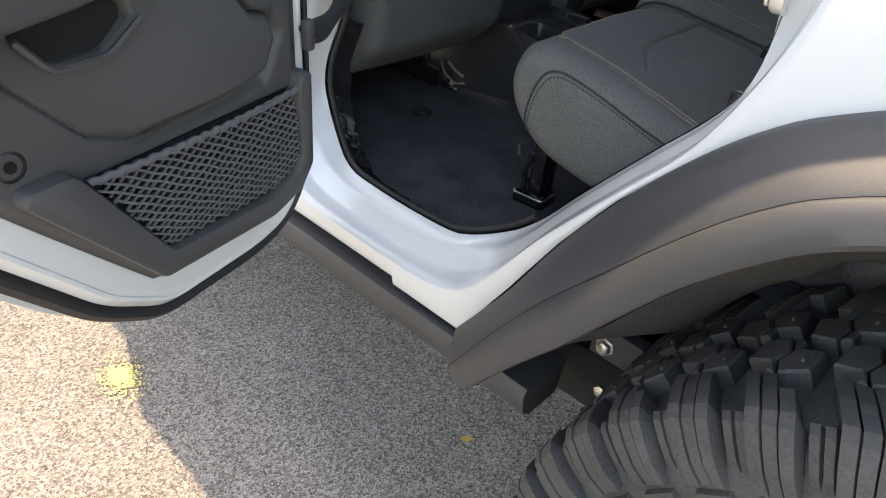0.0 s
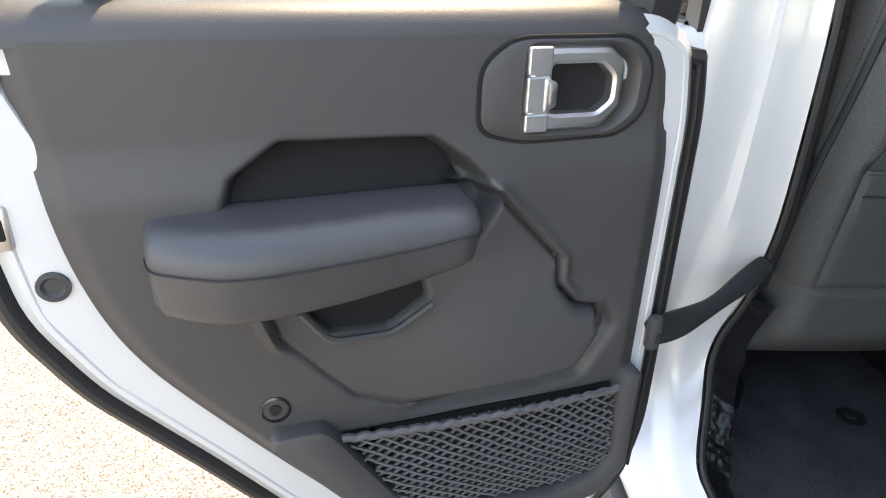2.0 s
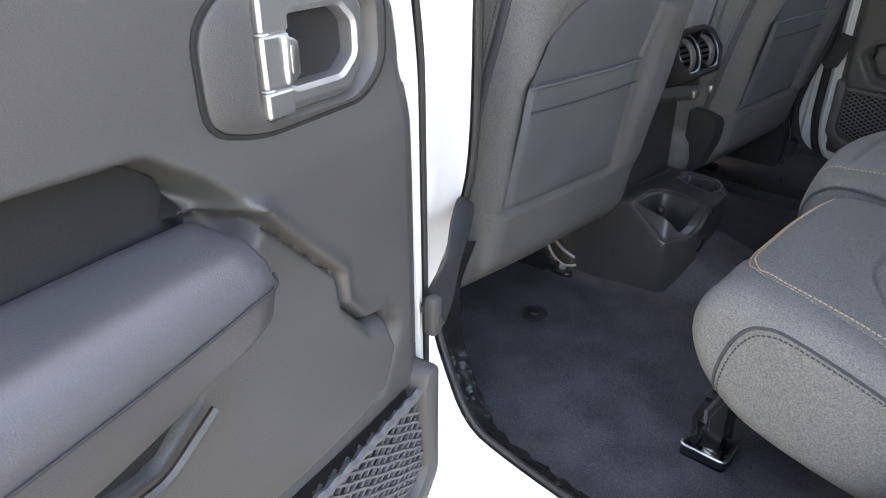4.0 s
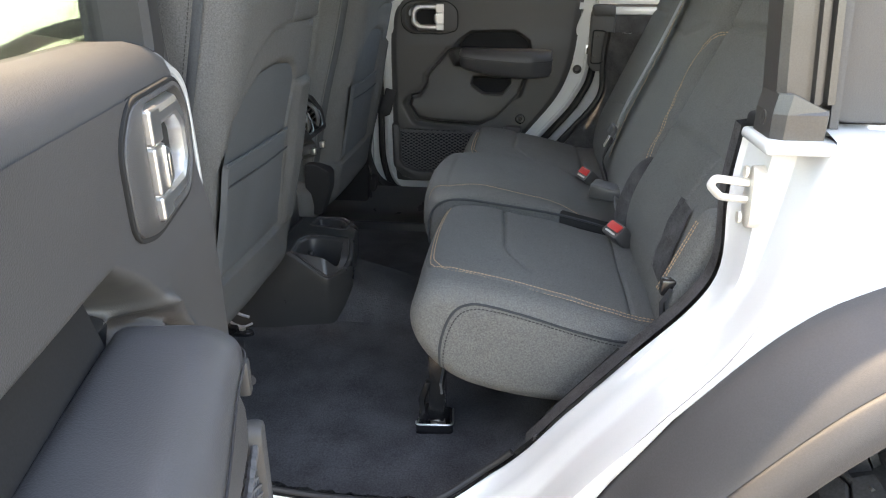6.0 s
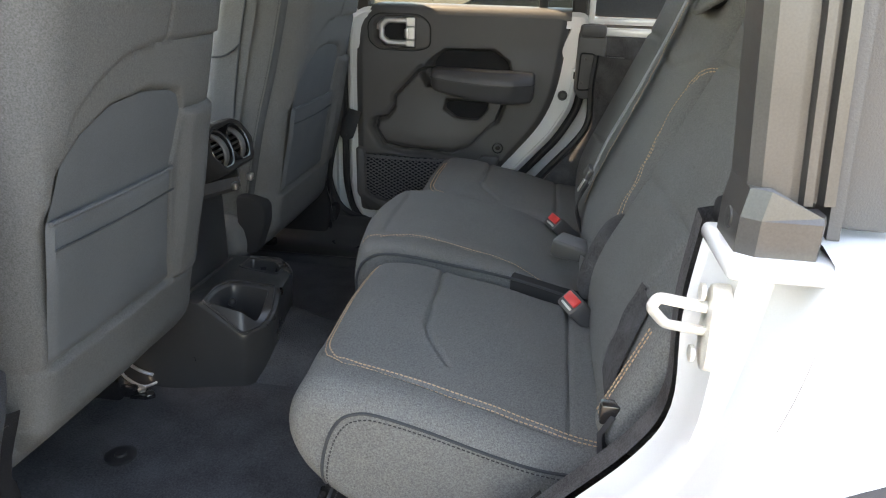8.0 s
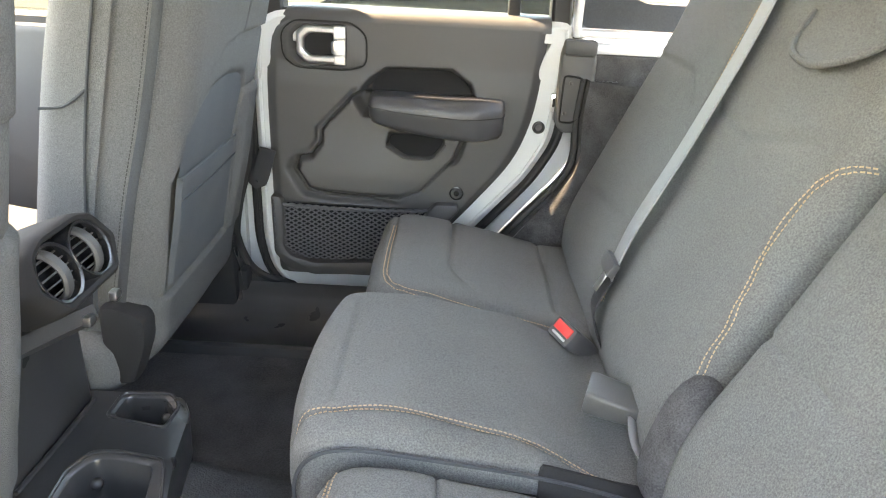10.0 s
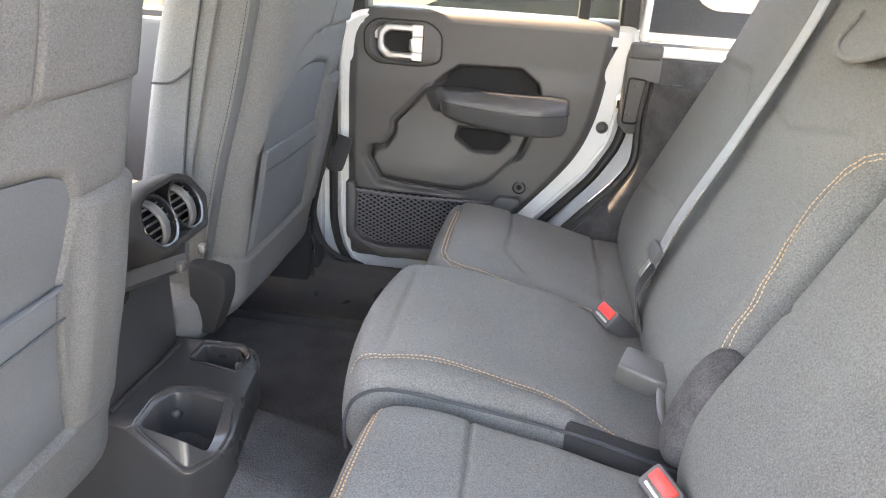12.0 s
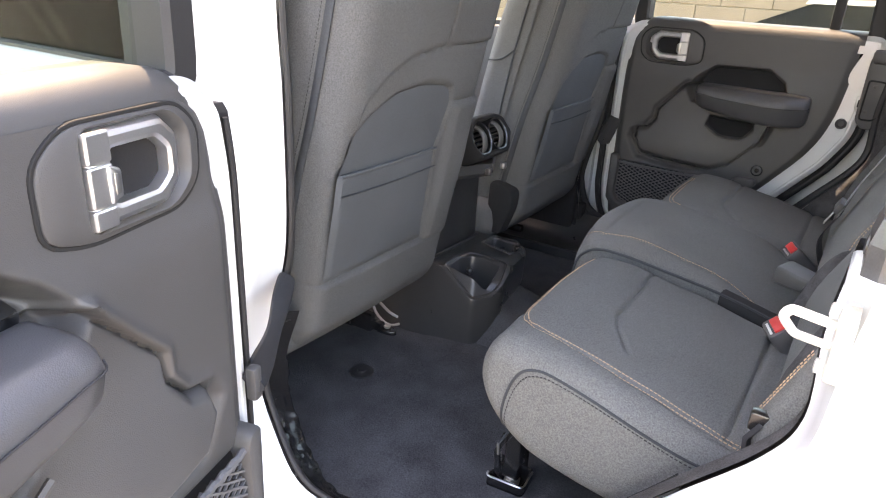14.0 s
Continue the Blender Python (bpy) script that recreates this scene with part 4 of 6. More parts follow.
# legs under the single seat
leg = part("seat_leg", S(join(box(0.330, 0.358, 0.300, 0.345, 0.715, 0.86, 0.004), box(0.36, 0.66, 0.30, 0.34, 0.84, 0.86, 0.004))), BLACKMETAL, bench40, "black steel seat leg")
tray_o = round_poly([(0.308, 0.280), (0.376, 0.286), (0.370, 0.344), (0.314, 0.342)], 0.010, 3)
part("foot_tray", S(join(plate(tray_o, 0.700, 0.708, 0.002, "z"), frame_ring(tray_o, 0.007, 0.702, 0.720, 0.002, "z"))), BLACKMETAL, leg, "glossy black steel foot tray")
part("foot_rim", S(tube([(q.x, q.y, 0.721) for q in tray_o[:9]], 0.0018, 6)), STEEL, leg)
part("foot_link", S(join(tube([(0.322, 0.302, 0.722), (0.318, 0.298, 0.762), (0.330, 0.300, 0.80)], 0.006, 8), box(0.312, 0.330, 0.300, 0.330, 0.708, 0.735, 0.003))), BLACKMETAL, leg)
part("foot_bolt", S(disc((0.346, 0.308, 0.708), (0, 0, 1), [(0.015, 0), (0.015, 0.004), (0.011, 0.005), (0.011, 0.010), (0.007, 0.012), (0, 0.012)], 6)), STEEL, leg, "hex bolt")
part("seat_leg", S(join(box(0.335, 0.370, 0.56, 0.60, 0.715, 0.86, 0.004), box(0.325, 0.385, 0.545, 0.615, 0.70, 0.72, 0.004))), BLACKMETAL, bench40)

# ---------- front seats ----------
FB = [(-0.075, 0.86), (-0.02, 0.90), (-0.005, 0.96), (0.012, 1.03), (0.035, 1.13), (0.058, 1.24), (0.085, 1.36), (0.115, 1.48), (0.14, 1.60), (0.12, 1.69), (0.05, 1.71), (-0.04, 1.66), (-0.11, 1.45), (-0.17, 1.20), (-0.22, 0.95), (-0.20, 0.86)]
FY0, FY1 = 0.178, 0.625


FIELD_L = [(0.226, 1.002), (0.219, 1.10), (0.217, 1.20), (0.237, 1.266), (0.270, 1.294), (0.328, 1.321), (0.40, 1.328)]
FIELD_R = [(0.513, 1.002), (0.498, 1.06), (0.490, 1.114), (0.482, 1.18), (0.482, 1.203), (0.494, 1.242), (0.502, 1.287), (0.490, 1.312), (0.464, 1.322), (0.40, 1.328)]


def front_back():
    base = smooth_line([(x, 0, z) for x, z in FB], 18, closed=True)
    n = len(base)
    cx, cz = sum(p.x for p in base) / n, sum(p.z for p in base) / n
    rings = []
    r = 0.06
    ny = 130
    ends = [0, 0.02, 0.06, 0.12, 0.2, 0.3, 0.42, 0.56, 0.75]
    ylist = [FY0 + r * e for e in ends] + [FY0 + r + (FY1 - FY0 - 2 * r) * j / ny for j in range(ny + 1)] + [FY1 - r * e for e in reversed(ends)]
    arch = [(0.222, 1.0), (0.215, 1.10), (0.212, 1.19), (0.230, 1.266), (0.253, 1.315), (0.291, 1.350), (0.344, 1.377), (0.437, 1.390), (0.535, 1.388), (0.590, 1.385)]
    field = FIELD_L + FIELD_R[::-1]
    bol = [(0.505, 1.284), (0.592, 1.282)]
    seams = [arch, [(y, z) for y, z in FIELD_R], bol, [(0.14, 1.000), (0.63, 1.000)], [(0.20, 0.98), (0.225, 1.30), (0.245, 1.7)], [(0.437, 1.390), (0.434, 1.60)]]
    for y in ylist:
        e = min(y - FY0, FY1 - y)
        ins = r - math.sqrt(max(0.0, r * r - (r - min(e, r)) ** 2))
        ring = []
        for i, p in enumerate(base):
            t = base[(i + 1) % n] - base[i - 1]
            q = Vector((-t.z, 0, t.x)).normalized()
            if q.dot(Vector((p.x - cx, 0, p.z - cz))) < 0:
                q = -q
            top = 0.06 * ease(1.30, 1.70, p.z) * (abs(y - 0.385) / 0.25) ** 3
            d = -ins * 0.9 - top * 0.5
            wrap = max(0.0, 1 - (y - FY0) / 0.056)
            if q.x > 0 and wrap > 0:
                d = -0.13 * q.x * (1 - math.sqrt(1 - wrap * wrap)) - top * 0.5
            if q.x > 0.3:
                sd = poly_sd((y, p.z), field)
                d -= 0.014 * (1 - ease(-0.010, 0.003, sd))
                side = lerp_tab([(z, a) for a, z in arch[:8]], p.z) if p.z < 1.39 else 9
                if y > side and p.z > 1.0:
                    d -= 0.005 * ease(0.0, 0.006, y - side)
                if y > 0.50 and 1.0 < p.z < 1.283:
                    d += 0.010 * ease(0.50, 0.53, y)
                g = min(seg_dist((y, p.z), s) for s in seams)
                d -= 0.005 * math.exp(-(g / 0.0032) ** 2)
                d += 0.003 * noise.noise((p.x * 8, y * 8, p.z * 8))
            ring.append((p.x + q.x * d, y, p.z + q.z * d))
        rings.append(ring)
    spine = [(0.93, -0.12), (1.20, -0.06), (1.45, 0.0), (1.62, 0.04)]
    for k, e in ((0, -1), (-1, 1)):
        y = rings[k][0][1]
        half, line = [], []
        for x, _, z in rings[k]:
            zc = min(max(z, 0.95), 1.60)
            xc = lerp_tab(spine, zc)
            half.append((x + (xc - x) * 0.5, y + e * 0.003, z + (zc - z) * 0.5))
            line.append((xc, y + e * 0.004, zc))
        rings = [line, half] + rings if k == 0 else rings + [half, line]
    return loft(rings, caps=False)


FB_TAB = [(0.96, -0.005), (1.03, 0.012), (1.13, 0.035), (1.24, 0.058), (1.36, 0.085)]


def back_panel(z0, z1, edges, off, wav=0.0):
    """A cloth panel laid on the rear of a front backrest, with a rolled rim."""
    def fn(u, v):
        z = z0 + (z1 - z0) * v
        a, b = edges(z)
        y = a + (b - a) * u
        e = min(u * (b - a), (1 - u) * (b - a), (z - z0), (z1 - z) + 0.002)
        return (lerp_tab(FB_TAB, z) - 0.010 + (off + 0.006) * ease(-0.001, 0.007, e) + wav * noise.noise((y * 14, z * 14, 1)), y, z)
    return grid(36, 24, fn)


FRONT_AT = (-0.30, 0.385, 0.70)
for side in (0, 1):
    at = (FRONT_AT[0], FRONT_AT[1] + 0.785, 0.70) if side else FRONT_AT
    fs = thing("front_seat", at, label="charcoal cloth front seat with rear map pocket", category="car seat", group="front seats")
    fl = lambda b: S(b, FRONT_AT)
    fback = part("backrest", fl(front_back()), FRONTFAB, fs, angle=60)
    fieldl, fieldr = [(z, y) for y, z in FIELD_L], [(z, y) for y, z in FIELD_R]
    part("upper_panel", fl(back_panel(1.196, 1.3265, lambda z: (lerp_tab(fieldl, z) + 0.002, lerp_tab(fieldr, z) - 0.002), -0.006, 0.002)), POCKETFAB, fs, "dark blue-grey back panel")
    part("map_pocket", fl(back_panel(1.006, 1.203, lambda z: (lerp_tab(fieldl, z) + 0.001, lerp_tab(fieldr, z) - 0.001), 0.001, 0.003)), POCKETFAB, fs, "dark blue-grey map pocket")
    part("pocket_hem", fl(tube([(lerp_tab(FB_TAB, 1.203) - 0.003, 0.218 + 0.265 * t, 1.203 - 0.002 * math.sin(3.14 * t)) for t in (0, 0.25, 0.5, 0.75, 1)], 0.0028, 6)), POCKETFAB, fs)
    part("pocket_seam", fl(tube([(lerp_tab(FB_TAB, 1.166) + 0.0005, 0.222 + 0.263 * t, 1.168 - 0.003 * math.sin(3.14 * t)) for t in (0, 0.2, 0.4, 0.6, 0.8, 1)], 0.0016, 6)), SMOOTHFAB, fs)
    if side:
        part("side_shield", fl(plate(round_poly([(-0.086, 1.008), (-0.055, 1.010), (-0.014, 0.990), (-0.016, 0.945), (-0.044, 0.867), (-0.088, 0.868)], 0.014, 4), 0.20, 0.160, 0.010)), GRIP, fs, "black plastic recliner cover")
    band = smooth_line([(-0.066, 0.12, 0.98), (-0.050, 0.12, 1.05), (-0.020, 0.12, 1.18), (0.014, 0.12, 1.30), (0.048, 0.12, 1.44), (0.080, 0.12, 1.58)], 8)
    band = [p + Vector((0, 0.0035, 0)) for p in snap(fback, FRONT_AT, band, (0, 1, 0))]
    part("side_piping", fl(tube(band, 0.0105, 8, flat=0.5, up=(0.3, 1, 0))), SMOOTHFAB, fs, "smooth dark seam band")
    for e in (-0.0075, 0.0075):
        part("band_thread", fl(stitches([p + Vector((e, -0.006 + 0.3 * e, 0)) for p in band], (0, -1, 0), size=0.0008)), DTHREAD, fs)
    for line in ([(0.03, 1.66), (-0.012, 1.50), (-0.050, 1.34), (-0.078, 1.18), (-0.095, 1.02)], [(-0.012, 1.50), (-0.05, 1.475), (-0.085, 1.465)], [(-0.050, 1.34), (-0.085, 1.315), (-0.12, 1.31)]):
        for yy in (FY0 - 0.005, FY1 + 0.005):
            part("side_seam", fl(tube(smooth_line([(x, yy, z) for x, z in line], 5), 0.0022, 6)), SMOOTHFAB, fs)
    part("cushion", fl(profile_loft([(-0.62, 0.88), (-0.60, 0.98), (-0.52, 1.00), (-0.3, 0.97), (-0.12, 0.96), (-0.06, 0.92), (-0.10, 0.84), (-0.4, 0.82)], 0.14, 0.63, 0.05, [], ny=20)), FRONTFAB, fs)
    part("seat_rail", fl(join(box(-0.60, -0.10, 0.19, 0.225, 0.70, 0.76, 0.006), box(-0.18, -0.13, 0.19, 0.225, 0.70, 0.86, 0.006))), BLACKMETAL, fs, "black steel seat rail")
    part("seat_rail", fl(join(box(-0.60, -0.17, 0.565, 0.590, 0.70, 0.745, 0.006), box(-0.26, -0.22, 0.56, 0.595, 0.70, 0.86, 0.006))), BLACKMETAL, fs)

# ---------- centre console ----------
con = thing("center_console", (-0.3, MID, 0.70), label="black plastic centre console with rear cup holders", category="console")
CA = (-0.3, MID, 0.70)
part("console_body", S(box(-0.95, -0.18, 0.69, 0.91, 0.70, 1.09, 0.03), CA), CONSOLE, con)


# ---------- stitching and seat details ----------
BACK_TAB = [(0.955, 0.700), (1.000, 0.690), (1.060, 0.700), (1.150, 0.738), (1.270, 0.790), (1.380, 0.835), (1.500, 0.880), (1.600, 0.915)]
CUSH_TAB = sorted((x, z) for x, z in CUSH if z > 0.955 and x > 0.33)
BN = Vector((-0.92, 0, 0.38))
SA = (0.5, MID, 0.70)


def on_back(y, z, off=0.002):
    return Vector((lerp_tab(BACK_TAB, z), y, z)) + BN * off


def on_cush(x, y, off=0.002, up=0.0):
    return Vector((x, y, lerp_tab(CUSH_TAB, x) + 0.004 + off + up))


def double_seam(name_parent, pts, normal, gap=0.006, mat1=None, way=None):
    """Two rows of thread either side of a pressed seam."""
    line = smooth_line(pts, 8)
    rows = []
    for k in (-1, 1):
        sh = []
        for i, p in enumerate(line):
            t = (line[min(i + 1, len(line) - 1)] - line[max(i - 1, 0)]).normalized()
            sh.append(p + t.cross(Vector(normal).normalized()) * gap * 0.5 * k)
        rows.append(stitches(snap(name_parent, SA, sh, way, 0.0007) if way else sh, normal, size=0.00105, length=0.72))
    part("stitching", S(join(*rows)), mat1 or THREAD, name_parent, "tan double stitching")


DOWN, INTO = (0.25, 0.05, -1), (0.92, 0, -0.38)
double_seam(cushL, snap(cushL, SA, [(x, y, 1.05) for x, y in STL], DOWN), (-0.15, -0.1, 1), way=(0.1, 0.02, -1))
double_seam(cushC, snap(cushC, SA, [(0.24, 0.674, 0.94), (0.24, 0.676, 0.965), (0.24, 0.679, 0.99), (0.24, 0.682, 1.01)], (1, 0, 0)) + snap(cushC, SA, [(x, y, 1.06) for x, y in SEAM_C[2:]], (0, 0, -1)), (-0.4, 0, 1), way=(0.45, 0, -0.9))
double_seam(cushR, snap(cushR, SA, [(0.345, 1.30, 1.05), (0.343, 1.15, 1.05), (0.348, 1.07, 1.05), (0.375, 1.035, 1.05), (0.45, 1.025, 1.05), (0.58, 1.020, 1.04), (0.68, 1.016, 1.0)], (0, 0, -1)), (0, 0, 1), way=(0, 0, -1))
double_seam(backR, snap(backR, SA, [on_back(y, z, 0.02) for y, z in STR], INTO), BN, way=INTO)
double_seam(backR, snap(backR, SA, [on_back(y, z, 0.02) for y, z in ST2], INTO), BN, way=INTO)
# piped side panel of the single seat
pipe = [(0.366, 0.25, 0.845), (0.362, 0.2, 0.885), (0.362, 0.2, 0.925), (0.371, 0.2, 0.965), (0.386, 0.2, 0.992), (0.405, 0.2, 1.002), (0.43, 0.2, 1.002), (0.485, 0.2, 0.990), (0.575, 0.2, 0.965), (0.63, 0.2, 0.954), (0.70, 0.2, 0.950)]
pipe = snap(cushL, SA, smooth_line([(x, 0.2, z) for x, _, z in pipe], 6), (0, 1, 0), 0.0)
part("piping", S(tube(pipe, 0.0022, 6)), SMOOTHFAB, cushL, "dark piped seam")
part("piping", S(stitches(snap(cushL, SA, [p + Vector((0.006, 0.0, -0.007)) for p in pipe], (0, 1, 0), 0.0005), (0, -1, 0))), DTHREAD, cushL)
# inner end of the bench cushion and its dark edge panel
part("edge_panel", S(plate(round_poly([(0.50, 0.905), (0.70, 0.885), (0.70, 0.955), (0.66, 0.965), (0.50, 0.985)], 0.012), 0.640, 0.628, 0.004)), DARK, cushC)
part("piping", S(tube(smooth_line([(0.288, 0.634, 0.93), (0.287, 0.633, 0.98), (0.305, 0.632, 1.015), (0.35, 0.632, 1.030), (0.45, 0.632, 1.020), (0.58, 0.632, 1.000), (0.70, 0.632, 0.968)], 6), 0.0026, 6)), SMOOTHFAB, cushC, "dark piped seam")


def pad(center, size, tilt, n=14, m=20):
    rings = []
    for i in range(n + 1):
        a = -math.pi / 2 + math.pi * i / n
        rings.append([Vector((size[0] * math.sin(a), size[1] * math.cos(a) ** 0.7 * math.copysign(abs(math.cos(b)) ** 0.8, math.cos(b)), size[2] * math.cos(a) ** 0.7 * math.copysign(abs(math.sin(b)) ** 0.8, math.sin(b)))) for b in [2 * math.pi * k / m for k in range(m)]] if 0 < i < n else [Vector((size[0] * math.sin(a), 0.001 * math.cos(2 * math.pi * k / m), 0.001 * math.sin(2 * math.pi * k / m))) for k in range(m)])
    bm = loft(rings)
    bm.transform(Matrix.Translation(center) @ tilt)
    return bm


part("side_bolster", S(pad((0.716, 0.655, 1.048), (0.030, 0.036, 0.080), Matrix.Rotation(radians(22), 4, "Y") @ Matrix.Rotation(radians(-14), 4, "X"))), FELT, bench60, "dark felt-sided bolster end")
bolster_at = Matrix.Translation((0.734, 0.200, 1.098)) @ Matrix.Rotation(radians(22), 4, "Y") @ Matrix.Rotation(radians(10), 4, "Z")
bm = box(-0.030, 0.040, -0.030, 0.034, -0.095, 0.070, 0.024, 5)
part("side_bolster", S(move(bm, bolster_at)), FABRIC, bench40, "padded backrest side bolster", angle=80)


double_seam(backL, [bolster_at @ Vector((-0.0315, 0.010, z)) for z in (-0.068, -0.03, 0.01, 0.046)], (-0.95, -0.2, 0.1))
def felt_fn(u, v):
    z = 1.030 + 0.108 * v
    a, b = 0.232 + 0.05 * v, 0.318 + 0.035 * math.sin(min(1, v * 1.2) * math.pi * 0.6)
    return on_back(a + (b - a) * u, z, 0.03)


felt = grid(10, 14, felt_fn)
for v, p in zip(felt.verts, snap(backL, SA, [v.co.copy() for v in felt.verts], INTO, 0.0)):
    v.co = p + BN * 0.0035
part("felt_side", S(felt), FELT, bench40, "dark felt backrest side")
part("trim_cap", box(0.742, 0.772, 0.112, 0.150, 1.290, 1.314, 0.007, 3), GRIP, car, "black trim cap behind the doorway")
sec = []
for x in (0.560, 0.566, 0.60, 0.65, 0.694, 0.700):
    zt = lerp_tab(CUSH_TAB, x) + 0.012 - (0.006 if x in (0.560, 0.700) else 0.0)
    sec.append([(x, y, zt + dz) for y, dz in ((0.6265, -0.050), (0.6265, -0.018), (0.634, -0.003), (0.646, 0.0035), (0.652, 0.001), (0.650, -0.03))])
part("edge_patch", S(loft(sec)), GRIP, cushC, "smooth dark edge patch")


def release_hood(yc, zc, w, h):
    """A fabric hood, flush at its top and lifted along its curved lower hem."""
    def fn(u, v):
        y = yc + w * (2 * u - 1)
        low = h * (max(0.0, 1 - (2 * u - 1) ** 2) ** 0.45)
        p = on_back(y, zc - low * v, 0.003 + 0.020 * v * v * max(0.0, 1 - (2 * u - 1) ** 4))
        return tuple(p)
    return fn


fnh = release_hood(0.825, 1.488, 0.088, 0.058)
hood = part("release_hood", S(grid(28, 14, fnh)), FABRIC, backR, "dark fabric release flap")
part("hem", S(tube([fnh(k / 28, 1.0) for k in range(29)], 0.0045, 8)), FABRIC, hood)
part("hood_shade", S(grid(20, 4, lambda u, v: tuple(Vector(fnh(0.06 + 0.88 * u, 0.75)) - BN * (0.004 + 0.012 * v)))), DARK, hood)

# ---------- seat belts ----------
belt = thing("seat_belt", (0.69, 0.985, 1.10), label="grey webbing seat belt hanging down the backrest", category="seat belt")
BA = (0.69, 0.985, 1.10)


def ribbon(pts, w, side, th=0.0012):
    side = Vector(side).normalized() * w / 2
    rings = []
    for i, p in enumerate(pts):
        t = (pts[min(i + 1, len(pts) - 1)] - pts[max(i - 1, 0)]).normalized()
        n = t.cross(side).normalized() * th
        rings.append([p - side - n, p + side - n, p + side + n, p - side + n])
    return loft(rings)


bl = smooth_line([on_back(0.985, 1.085, 0.012), on_back(0.990, 1.16, 0.020), on_back(1.003, 1.30, 0.016), on_back(1.018, 1.47, 0.014), on_back(1.030, 1.62, 0.02)], 8)
part("webbing", S(ribbon(bl, 0.046, (0.1, 1, 0)), BA), WEBBING, belt)
tg = part("tongue", S(join(move(box(-0.028, 0.028, -0.006, 0.006, -0.012, 0.012, 0.003), Matrix.Translation(on_back(0.985, 1.10, 0.022)) @ Matrix.Rotation(radians(90), 4, "Z") @ Matrix.Rotation(radians(25), 4, "X"))), BA), PLASTIC, belt, "black plastic tongue")
part("blade", S(move(box(-0.009, 0.009, -0.001, 0.001, -0.03, 0.0, 0.0006), Matrix.Translation(on_back(0.975, 1.088, 0.024)) @ Matrix.Rotation(radians(90), 4, "Z") @ Matrix.Rotation(radians(25), 4, "X")), BA), STEEL, tg)
part("tail", S(ribbon(smooth_line([on_back(0.985, 1.09, 0.010), on_back(0.975, 1.03, 0.018), Vector((0.695, 0.955, 0.985))], 6), 0.044, (0.1, 1, 0)), BA), STRAP, belt)


def buckle(center, direction, red=True, label=""):
    at = Vector(center)
    ob = thing("buckle", tuple(at), label=label, category="seat belt buckle", group="rear belt buckles")
    d = Vector(direction).normalized()
    sidev = d.cross(Vector((0, 0, 1))).normalized()
    upv = sidev.cross(d)
    m = Matrix((d, sidev, upv)).transposed().to_4x4()

    def loc(bm):
        bm.transform(m)
        return bm
    rings = []
    for x, w, h in ((-0.004, 0.0265, 0.0150), (0.0, 0.0285, 0.0165), (0.012, 0.0285, 0.0160), (0.04, 0.028, 0.0145), (0.066, 0.024, 0.013), (0.072, 0.018, 0.010)):
        rings.append([(x, p.x, p.y) for p in round_poly([(-w, -h), (w, -h), (w, h), (-w, h)], 0.006, 3)])
    part("housing", loc(loft(rings)), PLASTIC if red else mat("grey_housing", (0.060, 0.060, 0.058), 0.45), ob, "black plastic housing")
    if red:
        part("release_button", loc(box(-0.0075, 0.004, -0.0205, 0.0205, -0.0035, 0.0125, 0.002)), RED, ob, "red release button")
        part("slot", loc(box(-0.0052, 0.003, -0.018, 0.018, -0.0110, -0.0070, 0.001)), STEEL, ob)
    part("stalk", loc(ribbon([Vector((0.07, 0, 0)), Vector((0.10, 0.004, -0.004)), Vector((0.13, 0.006, -0.02))], 0.034, (0, 1, 0), 0.002)), STRAP, ob, "black webbing stalk")
    return ob


buckle((0.634, 0.952, 1.004), (0.70, 0.28, -0.62), True, "black buckle with red button on bench seat")
buckle((0.662, 0.556, 1.004), (0.62, 0.25, -0.74), True, "black buckle with red button beside single seat")
bk = buckle((0.640, 0.776, 1.020), (0.86, -0.30, -0.10), False, "dark grey buckle with looped webbing")
lpw = smooth_line([(0.054, -0.020, -0.004), (0.046, -0.045, -0.010), (0.046, -0.072, -0.024), (0.058, -0.084, -0.034), (0.068, -0.066, -0.024), (0.064, -0.030, -0.008)], 6)
part("webbing_loop", tube(lpw, 0.009, 8, flat=0.35), WEBBING, bk, "looped grey webbing")
anchor = thing("belt_anchor", (0.697, 0.190, 1.038), label="black belt anchor between seat and trim", category="seat belt")
part("stalk", move(ribbon([Vector((0, 0, 0.02)), Vector((-0.012, -0.004, 0.0)), Vector((-0.008, -0.008, -0.04))], 0.03, (0.5, 1, 0), 0.003), Matrix.Identity(4)), STRAP, anchor)
part("clip", box(-0.02, 0.012, -0.012, 0.004, 0.008, 0.032, 0.003), BLACKMETAL, anchor)

# ---------- centre console ----------
RIM1 = [((-0.040, 0.677), 0.876), ((-0.046, 0.742), 0.876), ((-0.030, 0.780), 0.876), ((0.002, 0.784), 0.876), ((0.074, 0.772), 0.876), ((0.086, 0.722), 0.852), ((0.076, 0.700), 0.828), ((0.046, 0.662), 0.822)]
MOUTH1 = [((-0.034, 0.683), 0.872), ((-0.038, 0.740), 0.872), ((-0.025, 0.772), 0.872), ((0.002, 0.776), 0.872), ((0.062, 0.764), 0.872), ((0.068, 0.708), 0.850), ((0.062, 0.694), 0.832), ((0.038, 0.676), 0.862)]
RIM2 = [((-0.050, 0.862), 0.872), ((-0.050, 0.922), 0.872), ((0.023, 0.924), 0.872), ((0.046, 0.900), 0.868), ((0.044, 0.846), 0.868)]
